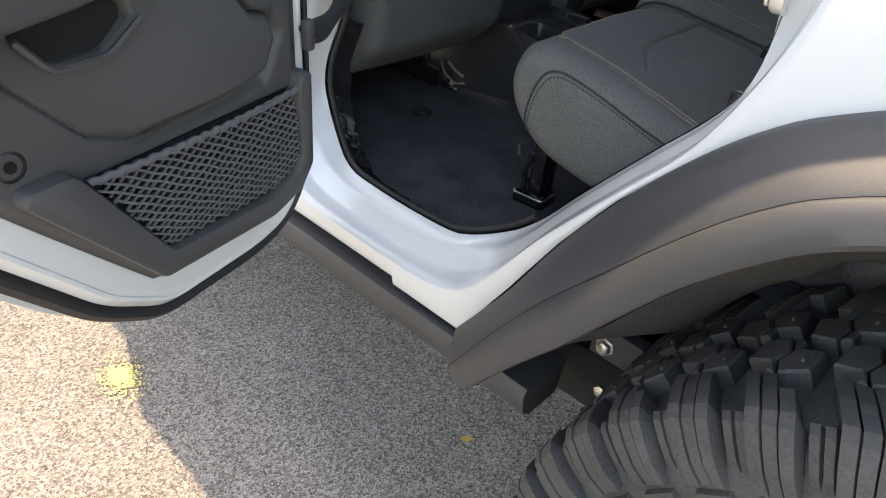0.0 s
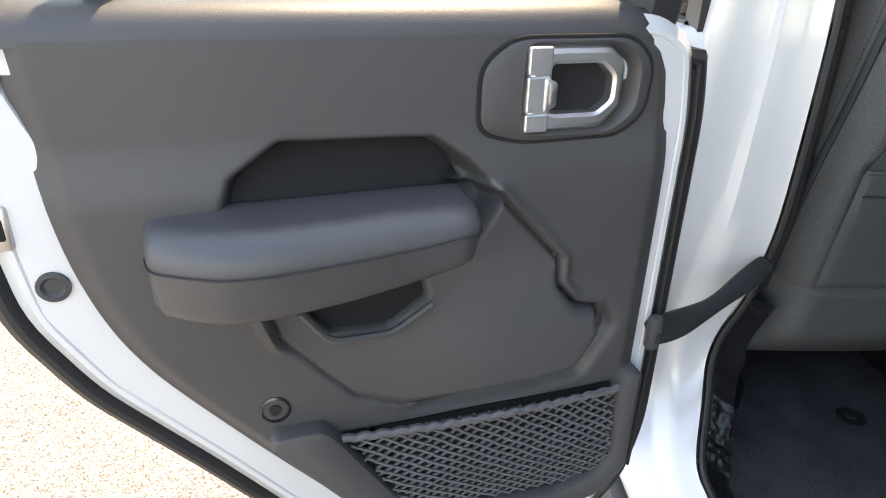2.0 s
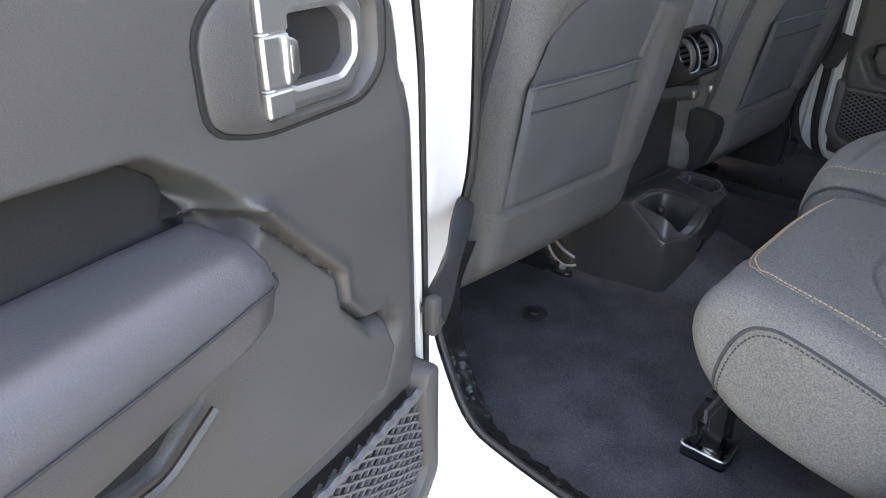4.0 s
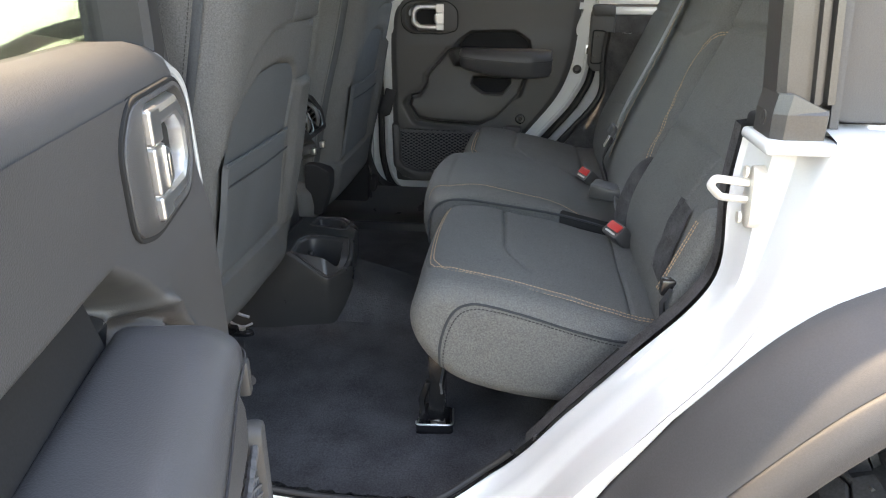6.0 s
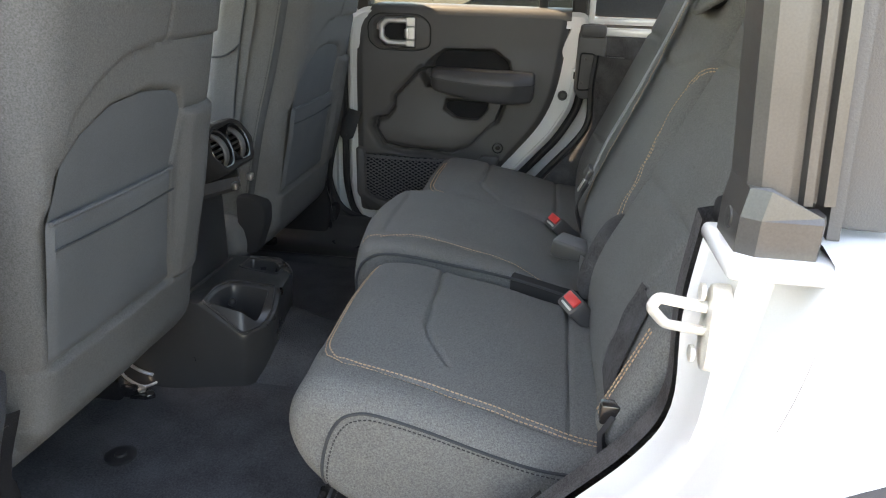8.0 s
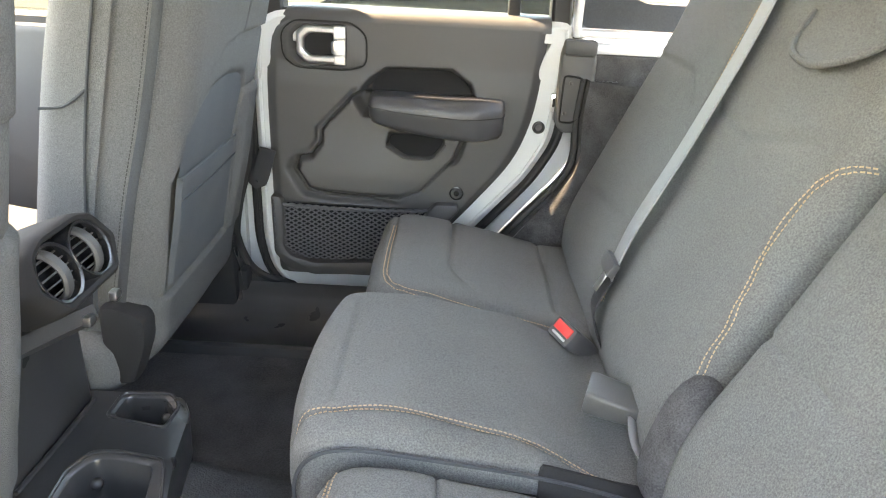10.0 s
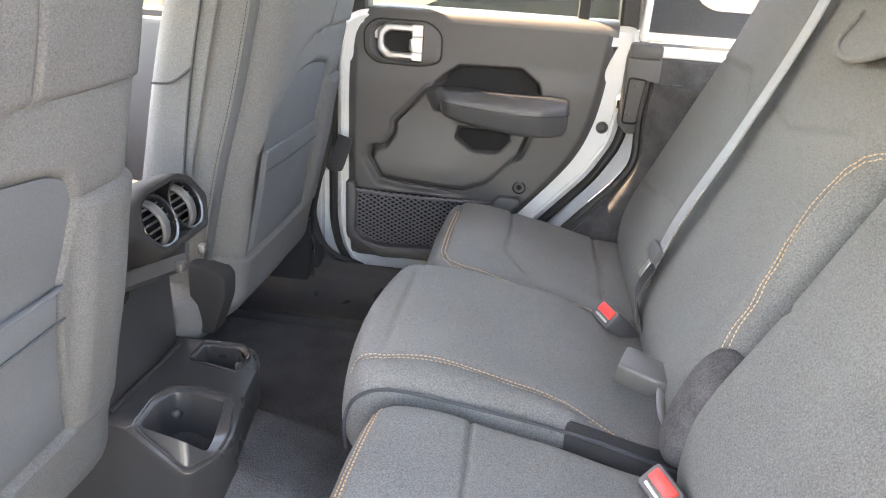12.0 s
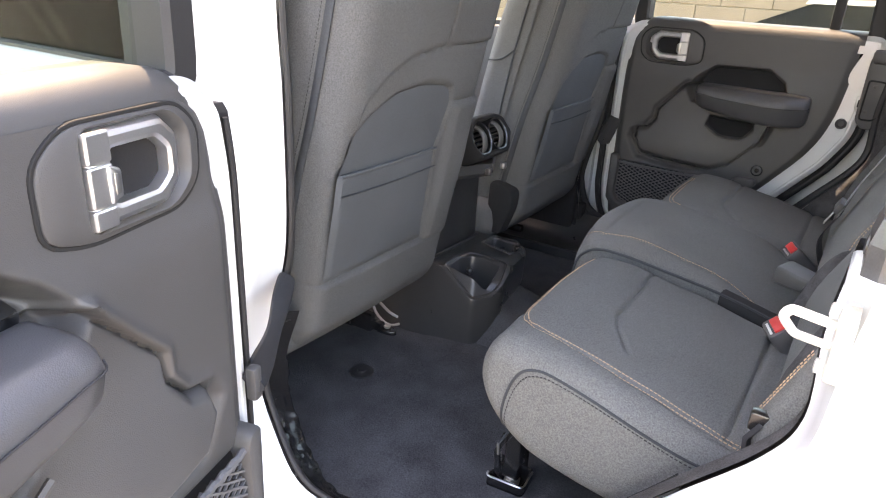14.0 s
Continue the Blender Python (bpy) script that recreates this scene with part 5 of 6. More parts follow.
BLOCK = [((-0.34, 0.690), 0.868), ((-0.10, 0.684), 0.868), ((-0.045, 0.672), 0.872), ((0.048, 0.656), 0.818), ((0.080, 0.696), 0.824), ((0.092, 0.722), 0.848), ((0.082, 0.776), 0.868), ((0.064, 0.890), 0.862), ((0.040, 0.930), 0.862), ((-0.34, 0.935), 0.868)]


def rounded3(loop, r, seg=3):
    """A rounded closed outline whose corners carry heights."""
    out, n = [], len(loop)
    p = [Vector((*q, z)) for q, z in loop]
    for i in range(n):
        a, b, c = p[i - 1], p[i], p[(i + 1) % n]
        u, v = a - b, c - b
        k = min(r, u.length * 0.4, v.length * 0.4)
        s, e = b + u.normalized() * k, b + v.normalized() * k
        out += [(1 - t) ** 2 * s + 2 * t * (1 - t) * b + t * t * e for t in [j / seg for j in range(seg + 1)]]
    return out


def shifted(loop3, d, dz):
    """A loop with heights, moved inwards by d and up by dz."""
    return [(q.x, q.y, p.z + dz) for q, p in zip(inset(loop3, d), loop3)]


def console_block():
    """The block behind the armrest box, with its two cup wells left open in the top."""
    bl, r1, r2 = rounded3(BLOCK, 0.014), rounded3(RIM1, 0.010), rounded3(RIM2, 0.012)
    bm = bmesh.new()
    for loop in (bl, r1, r2):
        vs = [bm.verts.new((p.x, p.y, p.z)) for p in loop]
        for a, b in zip(vs, vs[1:] + vs[:1]):
            bm.edges.new((a, b))
    bmesh.ops.triangle_fill(bm, use_beauty=True, use_dissolve=False, edges=list(bm.edges))
    flat = lambda e, z: [(q.x - 0.02 * (z < 0.75) * (q.x > 0.05 and q.y > 0.75), q.y - (0.06 if z < 0.75 else 0.03) * ease(0.05, -0.12, q.x) * (q.y < 0.75), z) for q in inset(bl, e)]
    side = loft([[tuple(p) for p in bl], shifted(bl, -0.0015, -0.004), flat(0.001, 0.79), flat(0.004, 0.70)], caps=False)
    return join(bm, side)


def cup_well(rim, mouth, r, floor):
    """A well: from the raised rim over the lip, down the wall to a round floor."""
    a, b = rounded3(rim, r), rounded3(mouth, r)
    low = [Vector((p.x, p.y)) for p in b]
    return loft([[tuple(p) for p in a], [tuple(p) for p in b], shifted(b, 0.0015, -0.003), [(q.x, q.y, min(p.z - 0.006, floor + 0.030)) for q, p in zip(inset(low, 0.004), b)], [(q.x, q.y, floor + 0.004) for q in inset(low, 0.009)], [(q.x, q.y, floor) for q in inset(low, 0.014)]], caps=False)


part("cup_block", S(console_block(), CA), CONSOLE, con, "black cup holder block", angle=30)
m2 = [((x + (0.006 if x < 0 else -0.006), y + (0.006 if y < 0.88 else -0.006)), z - 0.003) for (x, y), z in RIM2]
for rim_l, mouth_l in ((RIM1, MOUTH1), (RIM2, m2)):
    part("cup_well", S(cup_well(rim_l, mouth_l, 0.010, 0.765), CA), CONSOLE, con, "deep black cup well", angle=40)
    c = rounded3(mouth_l, 0.010)
    part("cup_floor", S(plate(inset([Vector((p.x, p.y)) for p in c], 0.012), 0.758, 0.766, 0.001, "z"), CA), GRIP, con)
    rl = [(p.x, p.y, p.z + 0.0006) for p in rounded3(rim_l, 0.010)]
    part("cup_rim", S(tube(rl + rl[:1], 0.0028, 6, caps=False), CA), CONSOLE, con, "raised cup holder rim")
for c in ((-0.022, 0.764, 0.835), (0.022, 0.905, 0.838)):
    part("grip_nub", S(disc(c, (0.4, -0.6, 0.3), [(0.008, -0.014), (0.0095, 0.0), (0.008, 0.006), (0.004, 0.009), (0.0, 0.0095)], 14), CA), CONSOLE, con, "rounded cup grip nub")
# rear face of the armrest box
part("rear_panel", S(box(-0.20, -0.092, 0.688, 0.912, 0.82, 1.09, 0.012), CA), CONSOLE, con, "plain black rear panel")
part("panel_ridge", S(tube([(-0.088, 0.70, 0.874), (-0.085, 0.80, 0.874), (-0.085, 0.90, 0.874)], 0.004, 6), CA), CONSOLE, con)
chin = [(-0.11, 1.056), (-0.068, 1.062), (-0.006, 1.070), (0.002, 1.080), (-0.002, 1.100), (-0.11, 1.115)]
part("charge_panel", S(loft([[(x - 0.05 * abs(y - MID) / 0.1 * (x > -0.1), y, z) for x, z in chin] for y in (0.688, 0.72, 0.80, 0.88, 0.912)]), CA), CONSOLE, con, "black charging panel")
for y in (0.786, 0.856):
    part("socket_cover", S(box(-0.008, 0.003, y - 0.0075, y + 0.0075, 1.077, 1.091, 0.002), CA), STEEL, con, "small bright socket cover")
# vent housing: an eight-sided hood leaning back, with two round outlets
VM = Matrix.Translation((-0.010, MID - 0.006, 1.158)) @ Matrix.Rotation(radians(-24), 4, "Y")
VO = round_poly([(-0.094, 0.002), (-0.062, -0.040), (0.062, -0.040), (0.094, 0.002), (0.072, 0.044), (0.040, 0.056), (-0.040, 0.056), (-0.072, 0.044)], 0.010, 3)
vring = lambda e, x: [(x, q.x, q.y) for q in inset(VO, e)]
housing = part("vent_housing", S(move(loft([vring(-0.006, -0.24), vring(-0.004, -0.05), vring(-0.002, -0.012), vring(0.001, 0.004), vring(0.005, 0.008), vring(0.010, 0.006), vring(0.013, -0.004), vring(0.016, -0.034)]), VM), CA), GRIP, con, "black eight-sided air vent housing", angle=35)
for e in (-1, 1):
    c = Vector((-0.006, e * 0.037, 0.006))
    vent = part("vent_ring", S(move(disc(c, (1, 0, 0), [(0.040, -0.026), (0.0405, 0.006), (0.038, 0.010), (0.034, 0.009), (0.032, 0.0), (0.031, -0.024), (0.0, -0.026)], 32), VM), CA), BLACKMETAL, con, "round gloss black air outlet")
    for k in (-2, -1, 0, 1, 2):
        h = math.sqrt(max(0.0, 0.0315 ** 2 - (k * 0.0105) ** 2))
        part("vent_slat", S(move(box(-0.010, 0.005, -h, h, -0.0011, 0.0011, 0.0005), VM @ Matrix.Translation(c + Vector((-0.002, 0, k * 0.0105))) @ Matrix.Rotation(radians(-16), 4, "Y")), CA), PLASTIC, vent)
    rib = [(x, y, z) for x, y, z in ((-0.014, 0, -0.034), (0.006, 0, -0.024), (0.015, 0, 0.0), (0.006, 0, 0.024), (-0.014, 0, 0.034))]
    part("vent_rib", S(move(tube(smooth_line([Vector(q) + c for q in rib], 5), 0.0085, 8, flat=0.55, up=(1, 0, 0)), VM), CA), PLASTIC, vent, "curved grey centre rib")

# ---------- loose parts of the doorway ----------
part("floor_plug", disc((-0.075, 0.419, 0.701), (0, 0, 1), [(0.026, 0), (0.026, 0.004), (0.020, 0.0055), (0.010, 0.004), (0.009, 0.008), (0.0, 0.008)], 24), SEAL, car, "round rubber floor plug")
for y in (0.575,):
    sl = part("seat_slider", join(box(-0.180, -0.150, y + 0.004, y + 0.026, 0.70, 0.722, 0.006), plate(round_poly([(-0.16, y + 0.002), (-0.125, y + 0.006), (-0.112, y + 0.018), (-0.125, y + 0.032), (-0.16, y + 0.030)], 0.006), 0.70, 0.709, 0.003, "z")), BLACKMETAL, car, "black seat slider end")
    part("slider_bolt", disc((-0.14, y + 0.018, 0.712), (0, 0, 1), [(0.008, 0), (0.008, 0.005), (0.0, 0.007)], 6), STEEL, sl)
    part("slider_spring", join(tube(smooth_line([(-0.200, y + 0.036, 0.752), (-0.178, y + 0.030, 0.728), (-0.148, y + 0.038, 0.708), (-0.124, y + 0.072, 0.708)], 5), 0.0030, 8), tube(smooth_line([(-0.185, y + 0.048, 0.752), (-0.160, y + 0.050, 0.735), (-0.140, y + 0.060, 0.722)], 5), 0.0034, 8)), STEEL, sl)
# striker on the rear jamb
st = part("striker", plate(round_poly([(0.036, 1.205), (0.054, 1.195), (0.074, 1.215), (0.072, 1.255), (0.058, 1.272), (0.042, 1.262)], 0.010, 3), 0.742, 0.728, 0.004, "x"), ZINC, car, "plated steel door striker")
part("striker_loop", tube(round_path([(0.728, 0.054, 1.230), (0.699, 0.056, 1.232), (0.687, 0.058, 1.244), (0.692, 0.060, 1.252), (0.728, 0.056, 1.249)], 0.004), 0.0050, 8, flat=0.8), ZINC, st)
for z in (1.209, 1.262):
    part("striker_bolt", disc((0.724, 0.055, z), (-1, 0, 0), [(0.007, 0), (0.007, 0.003), (0.004, 0.004), (0, 0.003)], 12), ZINC, st)
# rear window post and its foot bracket, quarter top and its panel
for side in (0, 1):
    fl = (lambda b: mirrored(b)) if side else (lambda b: b)
    if not side:
        sec = [(0.732, 0.086), (0.732, 0.034), (0.744, 0.026), (0.784, 0.026), (0.788, 0.034), (0.788, 0.050), (0.780, 0.050), (0.778, 0.036), (0.746, 0.036), (0.741, 0.042), (0.741, 0.086)]
        br = part("post_bracket", fl(loft([[(x + (0.004 if z > 1.34 and x < 0.76 else 0), y + (0.003 if z > 1.34 else 0), z - (0.016 if x > 0.75 and z > 1.34 else 0)) for x, y in sec] for z in (1.300, 1.304, 1.330, 1.350)])), POSTMETAL, car, "dark metal post bracket", smooth=False)
        part("bracket_foot", fl(box(0.742, 0.786, 0.030, 0.085, 1.298, 1.306, 0.003)), POSTMETAL, br)
        part("bracket_slot", fl(box(0.746, 0.777, 0.038, 0.080, 1.310, 1.336, 0.003)), SEAL, br)
        part("bracket_bolt", fl(disc((0.7315, 0.058, 1.322), (-1, 0, 0), [(0.008, -0.003), (0.008, 0.001), (0.006, 0.0015), (0.0, 0.0)], 16)), POSTMETAL, br)
        post = part("window_post", fl(loft([[(x + dx, y, z) for x, y in ((0.737, 0.090), (0.737, 0.046), (0.745, 0.040), (0.764, 0.040), (0.766, 0.048), (0.772, 0.048), (0.774, 0.042), (0.780, 0.042), (0.782, 0.052), (0.786, 0.052), (0.788, 0.044), (0.796, 0.046), (0.798, 0.090))] for z, dx in ((1.338, 0.0), (1.46, -0.012), (1.60, -0.028), (1.86, -0.056))])), POSTMETAL, car, "dark grey window post", angle=20)
        part("post_seal", fl(loft([[(x + dx, y, z) for x, y in ((0.798, 0.052), (0.806, 0.050), (0.808, 0.078), (0.798, 0.080))] for z, dx in ((1.312, 0.0), (1.46, -0.012), (1.60, -0.028), (1.86, -0.056))])), TOPVINYL, post, "grey rubber post seal")
    part("jamb_cap", fl(box(0.724, 0.800, 0.010, 0.104, 1.290, 1.304, 0.006, 3)), PAINT, car)
    part("quarter_top", fl(loft([[(x, y, z) for x in (0.792, 0.80, 0.9, 1.2, 1.9)] for y, z in ((0.006, 1.294), (0.014, 1.306), (0.04, 1.311), (0.085, 1.311), (0.095, 1.295))], closed=False, caps=False)), PAINT, car)
    shape = [(0.706, 1.400), (1.88, 1.400), (1.88, 1.452), (0.83, 1.452), (0.792, 1.474), (0.786, 1.86), (0.70, 1.86)] if side else [(0.800, 1.316), (1.88, 1.316), (1.86, 1.86), (0.745, 1.86)]
    part("top_panel", fl(plate(round_poly(shape, 0.02), 0.075, 0.060, 0.006)), SMOOTHFAB if side else TOPVINYL, car, "grey matte soft top side panel")
    if side:
        part("inner_rail", fl(box(0.735, 1.8, 0.066, 0.098, 1.350, 1.372, 0.005)), PAINT, car, "cream white inner body rail")
        part("inner_rail", fl(join(box(0.700, 1.8, 0.055, 0.090, 1.380, 1.398, 0.005), box(0.690, 0.706, 0.055, 0.090, 1.380, 1.82, 0.004))), PAINT, car)
        part("quarter_trim", fl(plate([Vector(q) for q in ((0.702, 1.20), (1.85, 1.20), (1.85, 1.350), (0.702, 1.350))], 0.090, 0.104, 0.004)), FELT, car, "dark carpeted quarter trim")
        tray = part("latch_cover", fl(plate(round_poly([(0.668, 1.204), (0.686, 1.183), (0.728, 1.185), (0.743, 1.21), (0.743, 1.335), (0.738, 1.372), (0.674, 1.372), (0.668, 1.35)], 0.010, 3), 0.088, 0.112, 0.008)), PLASTIC, car, "black moulded latch cover")
        part("cover_cap", fl(box(0.671, 0.740, 0.088, 0.120, 1.346, 1.380, 0.009)), PLASTIC, tray)
        part("cover_recess", fl(frame_ring(round_poly([(0.674, 1.206), (0.708, 1.206), (0.724, 1.225), (0.724, 1.292), (0.714, 1.306), (0.676, 1.308)], 0.010, 3), 0.004, 0.108, 0.1155, 0.0015)), DARK, tray)
        for x, z in ((0.687, 1.228), (0.694, 1.291)):
            part("cover_screw", fl(disc((x, 0.112, z), (0, 1, 0), [(0.005, -0.002), (0.005, 0.002), (0.003, 0.002), (0.0, 0.0)], 12)), POSTMETAL, tray)
    # rock rail below the sill
    rail = [(-0.040, 0.640), (-0.046, 0.628), (-0.040, 0.590), (-0.020, 0.572), (0.050, 0.572), (0.060, 0.640)]
    part("rock_rail", fl(loft([[(x, y, z) for y, z in rail] for x in (-1.5, -0.5, 0.0, 0.45, 0.602, 0.609)])), FLARE, car, "black rock rail under sill")
part("frame_bracket", join(plate(round_poly([(0.610, 0.535), (0.665, 0.515), (0.705, 0.57), (0.700, 0.675), (0.612, 0.680)], 0.012), 0.150, 0.125, 0.004), box(0.68, 0.90, 0.14, 0.20, 0.60, 0.65, 0.006)), FLARE, car, "black suspension bracket")
for x, z in ((0.638, 0.644), (0.655, 0.559)):
    part("frame_bolt", disc((x, 0.125, z), (0, -1, 0), [(0.017, 0), (0.017, 0.003), (0.012, 0.004), (0.012, 0.012), (0.008, 0.014), (0, 0.014)], 6), STEEL, car, "bright hex bolt")

# ---------- front of the cabin ----------
part("dashboard", loft([[(x, y, z) for x, z in ((-1.30, 1.38), (-1.05, 1.39), (-0.93, 1.34), (-0.90, 1.26), (-0.93, 1.10), (-1.02, 1.00), (-1.30, 0.98))] for y in (0.10, 0.3, 0.8, 1.3, 1.50)]), PLASTIC, car, "black dashboard")
for y in (0.24, 0.70, 0.90, 1.36):
    part("dash_vent", disc((-0.905, y, 1.295), (1, 0, 0.1), [(0.045, -0.02), (0.045, 0.01), (0.038, 0.012), (0.034, 0.0), (0, 0.0)], 24), BLACKMETAL, car, "round dashboard vent")
SWC = Vector((-0.70, 0.42, 1.345))
swm = Matrix.Translation(SWC) @ Matrix.Rotation(radians(62), 4, "Y")
sw = part("steering_wheel", move(tube([(0.175 * math.cos(a), 0.175 * math.sin(a), 0) for a in [2 * math.pi * k / 40 for k in range(41)]], 0.016, 10), swm), VINYL, car, "black steering wheel")
part("hub", move(disc((0, 0, -0.02), (0, 0, 1), [(0.07, 0), (0.075, 0.02), (0.05, 0.035), (0.0, 0.04)], 24), swm), PLASTIC, sw)
for a in (0, 2.2, -2.2):
    part("spoke", move(tube([(0.05 * math.cos(a), 0.05 * math.sin(a), 0), (0.17 * math.cos(a), 0.17 * math.sin(a), 0)], 0.016, 8, flat=0.5), swm), PLASTIC, sw)
part("hub_ring", move(tube([(0.038 * math.cos(a), 0.038 * math.sin(a), 0.02) for a in [2 * math.pi * k / 28 for k in range(29)]], 0.002, 6), swm), CHROME, sw, "thin chrome ring")
for side in (0, 1):
    fl = (lambda b: mirrored(b)) if side else (lambda b: b)
    part("front_door_trim", fl(plate(round_poly([(-1.02, 0.80), (-0.08, 0.80), (-0.06, 1.350), (-1.02, 1.350)], 0.03), 0.03, 0.085, 0.01)), PLASTIC, car, "black front door trim")
    wf = round_poly([(-0.98, 1.325), (-0.70, 1.83), (-0.05, 1.84), (-0.055, 1.325)], 0.03)
    part("front_window_frame", fl(frame_ring(wf, 0.045, 0.0, 0.05, 0.006)), SEAL, car)
    g = part("front_window", fl(plate(inset(wf, 0.03), 0.020, 0.024, 0.001)), GLASS, car, "clear side glass")
    g.visible_shadow = False
    part("pillar_head", fl(box(-0.048, 0.010, 0.03, 0.15, 1.79, 1.87, 0.008)), SEAL, car)
    part("kick_trim", fl(loft([[(x, y, z) for y, z in ((0.126, 0.795), (0.142, 0.790), (0.160, 0.770), (0.176, 0.742), (0.20, 0.728), (0.285, 0.724), (0.295, 0.727), (0.302, 0.722), (0.306, 0.702))] for x in (-0.75, -0.2, -0.02, 0.10, 0.2, 0.42, 0.50)], closed=False, caps=False)) if side else fl(loft([[(x, y, z) for y, z in ((0.142, 0.80), (0.16, 0.76), (0.175, 0.703))] for x in (-0.75, -0.2, -0.02)], closed=False, caps=False)), CONSOLE, car, "black moulded sill trim")

# ---------- beyond the far side ----------
WALL = mat("brown_block_wall", (0.24, 0.17, 0.12), 0.85, var=0.15, scale=2, fine=80)
MORTAR = mat("mortar", (0.30, 0.25, 0.20), 0.9)
wall = tagged(obj("building_wall", box(-16, 16, 12.0, 12.4, 0, 4.2, 0.0), MORTAR), "brown block building wall beyond parked car", "wall", kind="structure")
blk_me = None
k = 0
for r in range(12):
    for c in range(24):
        x0 = -9.5 + c * 0.8 + (0.4 if r % 2 else 0)
        if blk_me is None:
            b0 = part("wall_block", box(-0.392, 0.392, 11.975, 12.03, 0.006, 0.294, 0.008, 1), WALL, wall, smooth=False)
            blk_me = b0.data
        else:
            b0 = new("wall_block", blk_me)
            b0.parent = wall
        b0.location = (x0, 0, 0.3 * r)


def parked_car(at, rz):
    ob = thing("parked_car", at, rz, label="white sedan parked on the far side", category="car")
    sec = [(-2.25, 0.45, 0.70), (-2.15, 0.30, 0.92), (-1.2, 0.28, 1.00), (-0.9, 0.28, 1.02), (1.3, 0.28, 1.05), (2.1, 0.32, 1.02), (2.3, 0.45, 0.8)]
    body = part("body", loft([[(x, y * w, z) for y, z in ((-0.88, z0), (-0.92, (z0 + z1) / 2), (-0.84, z1 - 0.02), (0, z1 + 0.03), (0.84, z1 - 0.02), (0.92, (z0 + z1) / 2), (0.88, z0))] for (x, z0, z1), w in zip(sec, (0.8, 0.95, 1, 1, 1, 0.97, 0.85))]), PAINT, ob)
    part("cabin_glass", loft([[(x, y, z) for y, z in ((-0.80, 1.0), (-w, h), (w, h), (0.80, 1.0))] for x, w, h in ((-1.25, 0.7, 1.03), (-0.35, 0.60, 1.42), (0.9, 0.60, 1.42), (1.75, 0.7, 1.05))]), DARKGLASS, ob, "dark car windows")
    part("roof", loft([[(x, y * w, z) for y, z in ((-0.60, h), (-0.4, h + 0.03), (0.4, h + 0.03), (0.60, h))] for x, w, h in ((-0.42, 1, 1.415), (0.2, 1.02, 1.44), (0.95, 1, 1.415))]), PAINT, ob)
    for sx in (-1.4, 1.4):
        for sy in (-0.88, 0.88):
            wh = part("wheel", disc((sx, sy, 0.33), (0, sy, 0), [(0.33, -0.2), (0.33, 0.0), (0.24, 0.02), (0.22, 0.0), (0.0, 0.01)], 24), RUBBER, ob)
            part("rim", disc((sx, sy, 0.33), (0, sy, 0), [(0.21, 0.0), (0.20, 0.02), (0.05, 0.015), (0.0, 0.02)], 20), STEEL, wh)
    for sy in (-0.7, 0.7):
        part("tail_light", box(2.18, 2.27, sy - 0.16, sy + 0.16, 0.82, 0.94, 0.02), RED, ob, "red tail light")
    return ob


pc = parked_car((1.0, 6.2, 0.0), 180)
copy_thing(pc, pose(6.6, 6.6, 0, 0, 0, 184))


# ---------- the rest of the car: bonnet and the other three wheels ----------
hood = [(0.26, 0.74), (0.22, 1.12), (0.30, 1.20), (0.80, 1.23), (1.30, 1.20), (1.38, 1.12), (1.34, 0.74)]
part("bonnet", loft([[(x, MID + (y - MID) * k, z) for y, z in hood] for x, k in ((-1.42, 1.0), (-1.9, 0.96), (-2.5, 0.88), (-2.62, 0.86))]), PAINT, car, "plain white bonnet")
for side in (0, 1):
    fl = (lambda b: mirrored(b)) if side else (lambda b: b)
    part("front_flare", fl(loft([[(x, y, z) for y, z in ((-0.10, 0.98), (-0.11, 1.02), (-0.08, 1.05), (0.30, 1.06), (0.30, 1.01))] for x in (-2.45, -2.40, -1.60, -1.50)])), FLARE, car)
    for wx in ((-2.0,) if not side else (-2.0, WX)):
        sh = Matrix.Translation((wx - WX, 0, 0))
        wh = part("wheel", fl(move(disc((WX, -0.06, WZ), (0, -1, 0), [(0.22, -0.16), (0.235, -0.16), (0.235, 0.03), (0.225, 0.045), (0.19, 0.0), (0.05, 0.02), (0.0, 0.025)], 40), sh)), BLACKMETAL, car)
        part("tyre", fl(move(tyre_carcass(), sh)), RUBBER, wh)

# ---------- tread blocks ----------
PITCH = 36
ARC = 2 * math.pi * WR / PITCH
SHOULDER = [(0.082, 0.4815), (0.050, 0.4845), (0.016, 0.4815), (0.003, 0.473), (-0.006, 0.450), (-0.011, 0.428), (-0.009, 0.402)]


def shoulder_strip(y0, sgn, ang, a0, a1, skew, deep, lift=0.0, start=0):
    """A tread strip that runs over the shoulder and down the sidewall."""
    rings = []
    path = SHOULDER[start:]
    for i, (dy, r) in enumerate(path):
        p, q = path[max(i - 1, 0)], path[min(i + 1, len(path) - 1)]
        ty, tr = q[0] - p[0], q[1] - p[1]
        ln = math.hypot(ty, tr)
        ny, nr = tr / ln, -ty / ln
        if nr < 0 and abs(ny) < 0.5:
            ny, nr = -ny, -nr
        if ny > 0.3:
            ny, nr = -ny, -nr
        s = skew * max(0.0, dy - 0.01) / 0.07
        ring = []
        for arc, dep in ((a0, lift), (a1, lift), (a1 + 0.002, lift - deep), (a0 - 0.002, lift - deep)):
            a = ang + (arc + s) / WR
            rr, yy = r + nr * dep, y0 + sgn * (dy + ny * dep)
            ring.append((WX + rr * math.cos(a), yy, WZ + rr * math.sin(a)))
        rings.append(ring)
    return loft(rings)


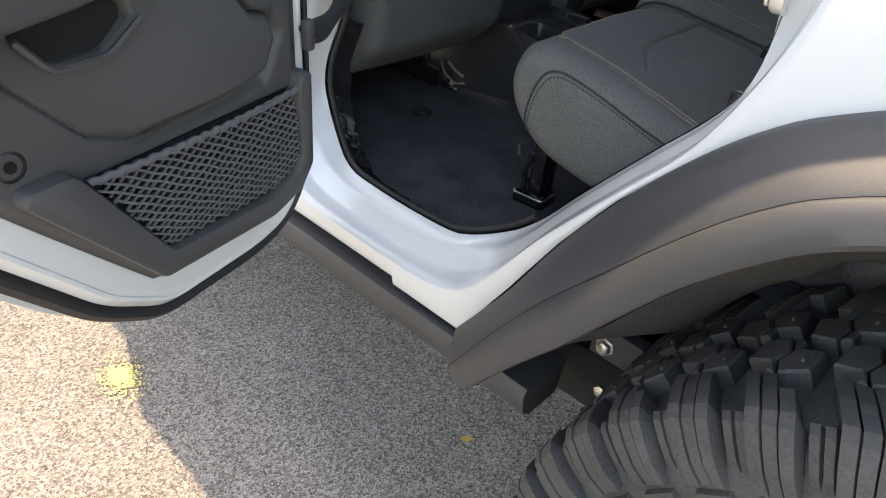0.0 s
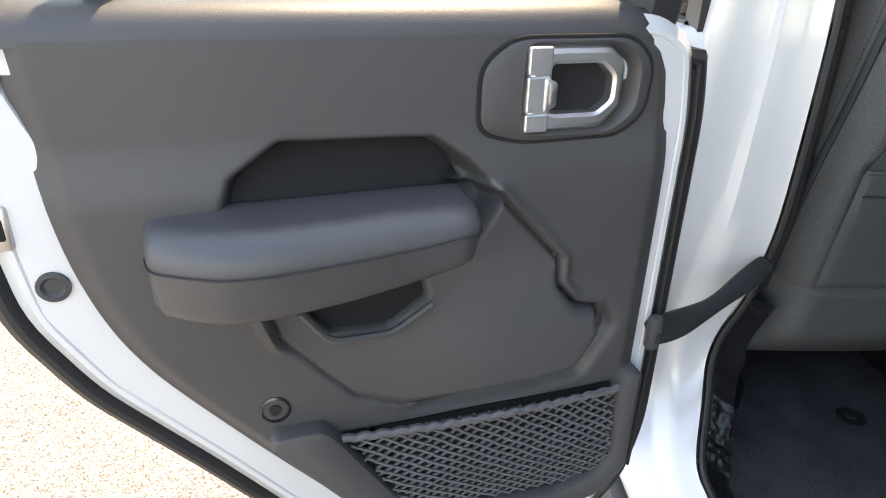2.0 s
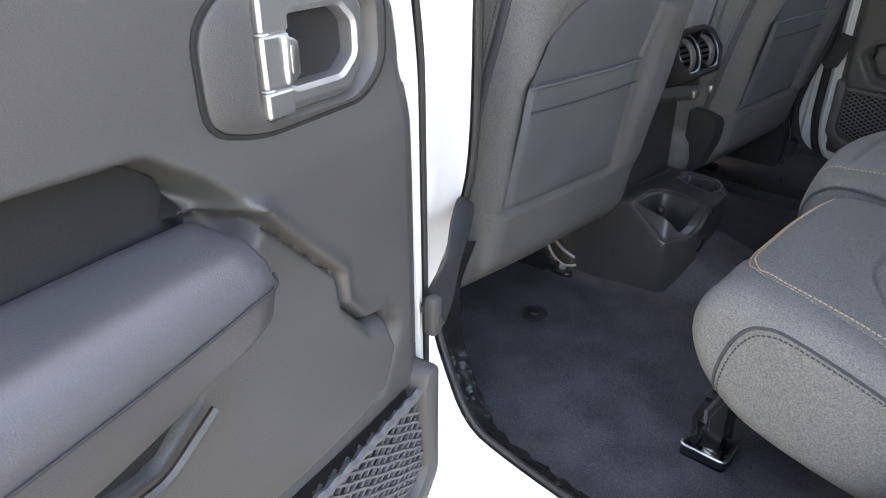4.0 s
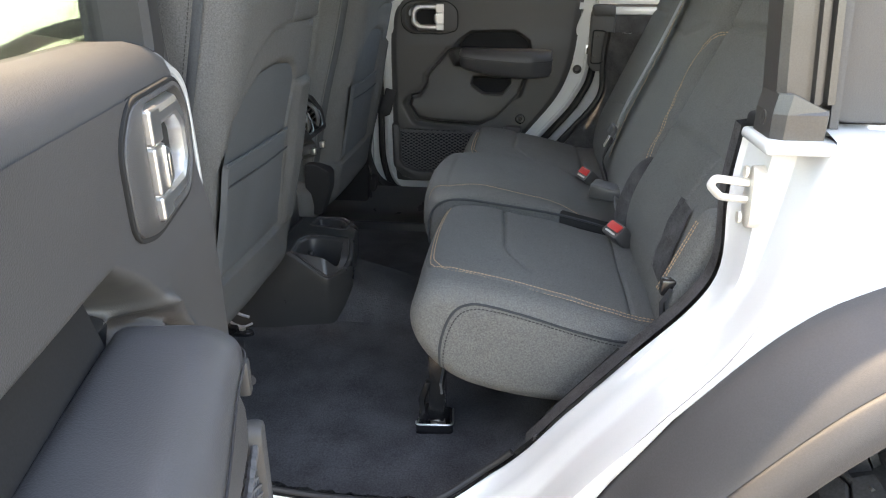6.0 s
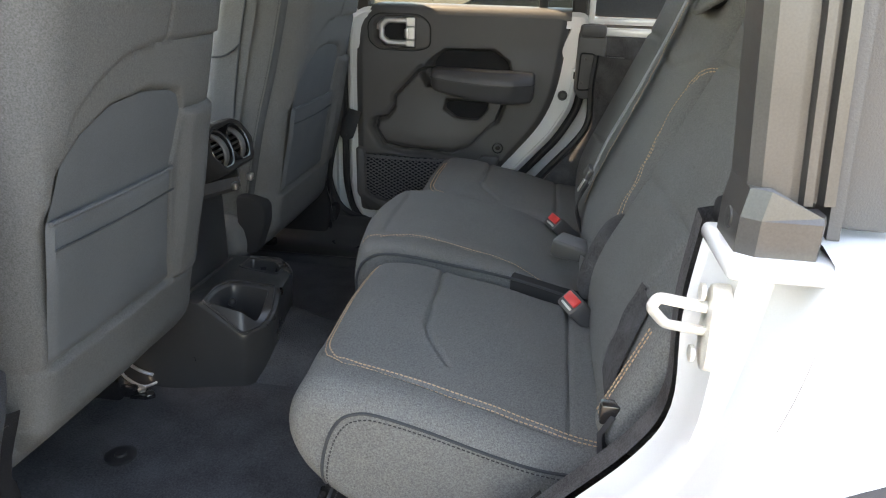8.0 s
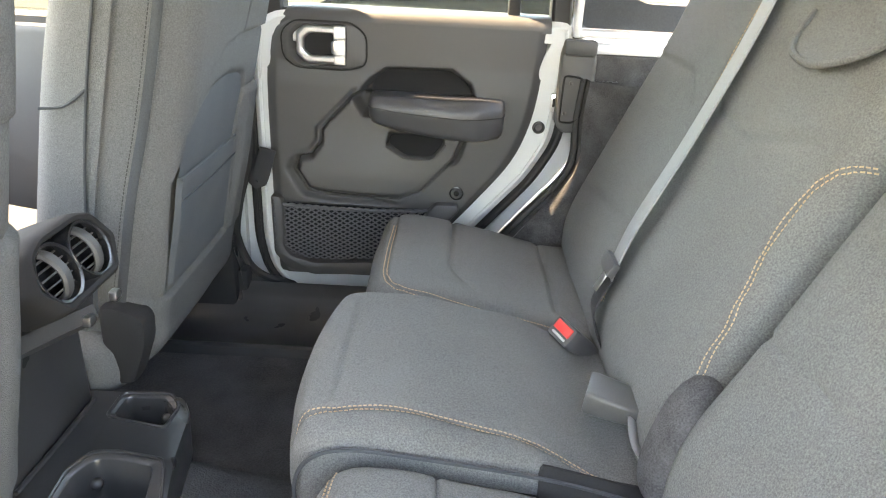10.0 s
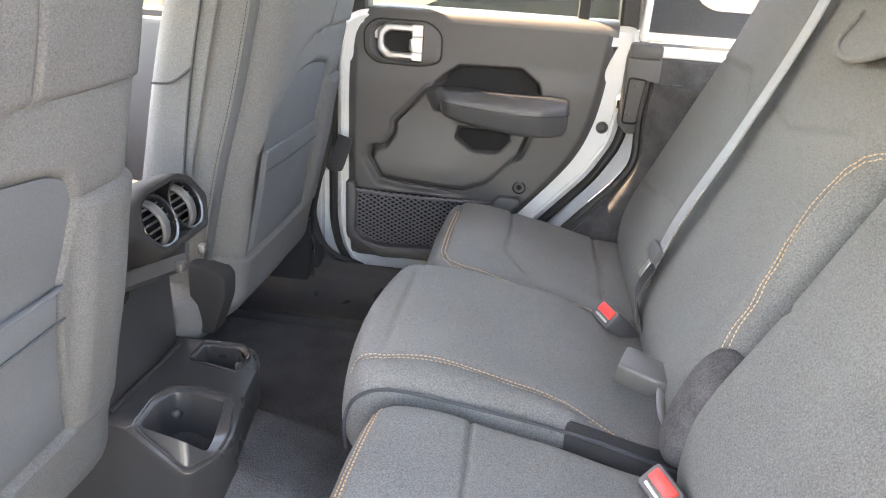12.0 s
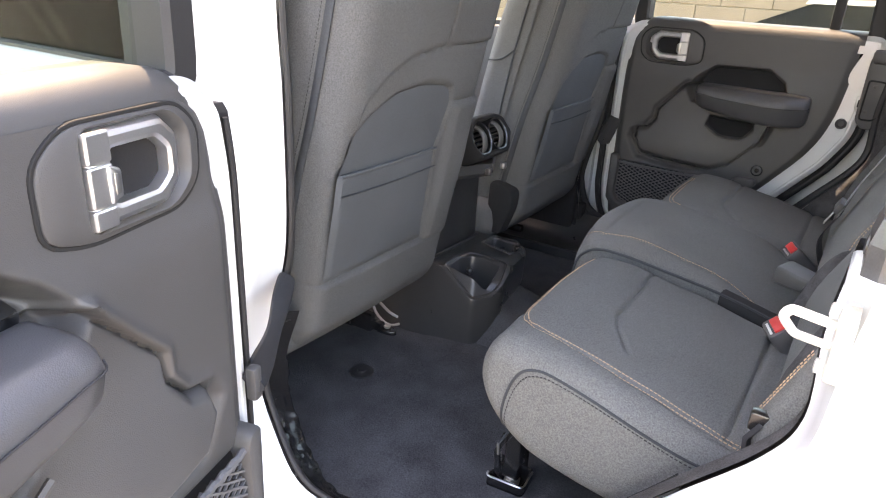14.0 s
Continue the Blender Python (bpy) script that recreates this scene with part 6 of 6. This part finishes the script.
for k in range(PITCH):
    ang = 2 * math.pi * k / PITCH
    if not (0.2 * math.pi < ang < 1.25 * math.pi):
        continue
    for sgn, y0 in ((1, WY0), (-1, WY1)):
        o = 0 if sgn > 0 else ARC * 0.5
        long = k % 2
        for j in range(3):
            w = ARC * 0.58 / 3
            a0 = o - ARC * 0.29 + j * w + 0.0009
            part("tread_block", shoulder_strip(y0, sgn, ang, a0, a0 + w - 0.0024, 0.026, 0.026, 0.0015 * (j != 1), 0 if long or j else 1), RUBBER, tyre, smooth=False)
        if sgn > 0:
            for j in (0, 1):
                a0 = o + ARC * (0.350 + 0.160 * j)
                part("tie_bar", shoulder_strip(y0, sgn, ang, a0, a0 + ARC * 0.11, 0.026, 0.010, -0.012, 2), RUBBER, tyre, smooth=False)
            r0 = 0.392
            pts = [(WX + r * math.cos(ang + a / WR), y, WZ + r * math.sin(ang + a / WR)) for r, y, a in ((r0, y0 + 0.004, -ARC * 0.30), (r0, y0 + 0.004, ARC * 0.30), (r0 - 0.05, y0 + 0.006, ARC * 0.24), (r0 - 0.05, y0 + 0.006, -ARC * 0.24))]
            top = [(WX + r * math.cos(ang + a / WR), y, WZ + r * math.sin(ang + a / WR)) for r, y, a in ((r0 - 0.002, y0 - 0.007, -ARC * 0.28), (r0 - 0.002, y0 - 0.007, ARC * 0.28), (r0 - 0.046, y0 - 0.004, ARC * 0.22), (r0 - 0.046, y0 - 0.004, -ARC * 0.22))]
            part("side_lug", loft([pts, top]), RUBBER, tyre, smooth=False)
    for sgn, yc in ((1, -0.010), (-1, 0.066)):
        o = ARC * (0.30 if sgn > 0 else 0.80)
        left = [(-0.40, -0.028), (-0.06, -0.036)] + [(0.03, -0.012), (-0.07, 0.010), (0.01, 0.036)] + [(-0.12, 0.034), (-0.14, 0.016), (-0.42, 0.012)]
        right = [(-0.02, -0.036), (0.10, -0.034), (0.12, -0.014), (0.42, -0.010), (0.38, 0.030), (0.05, 0.038), (-0.03, 0.010), (0.07, -0.012)]
        for poly in (left, right):
            part("tread_block", lug([(o + ARC * u, yc + v * sgn) for u, v in poly], 0.452, 0.4835, ang), RUBBER, tyre, smooth=False)
        # stud hole mark on the block
        part("tread_block", lug([(o + ARC * u, yc + v * sgn) for u, v in ((-0.30, -0.014), (-0.24, -0.014), (-0.24, -0.004), (-0.30, -0.004))], 0.47, 0.4865, ang), RUBBER, tyre, smooth=False)
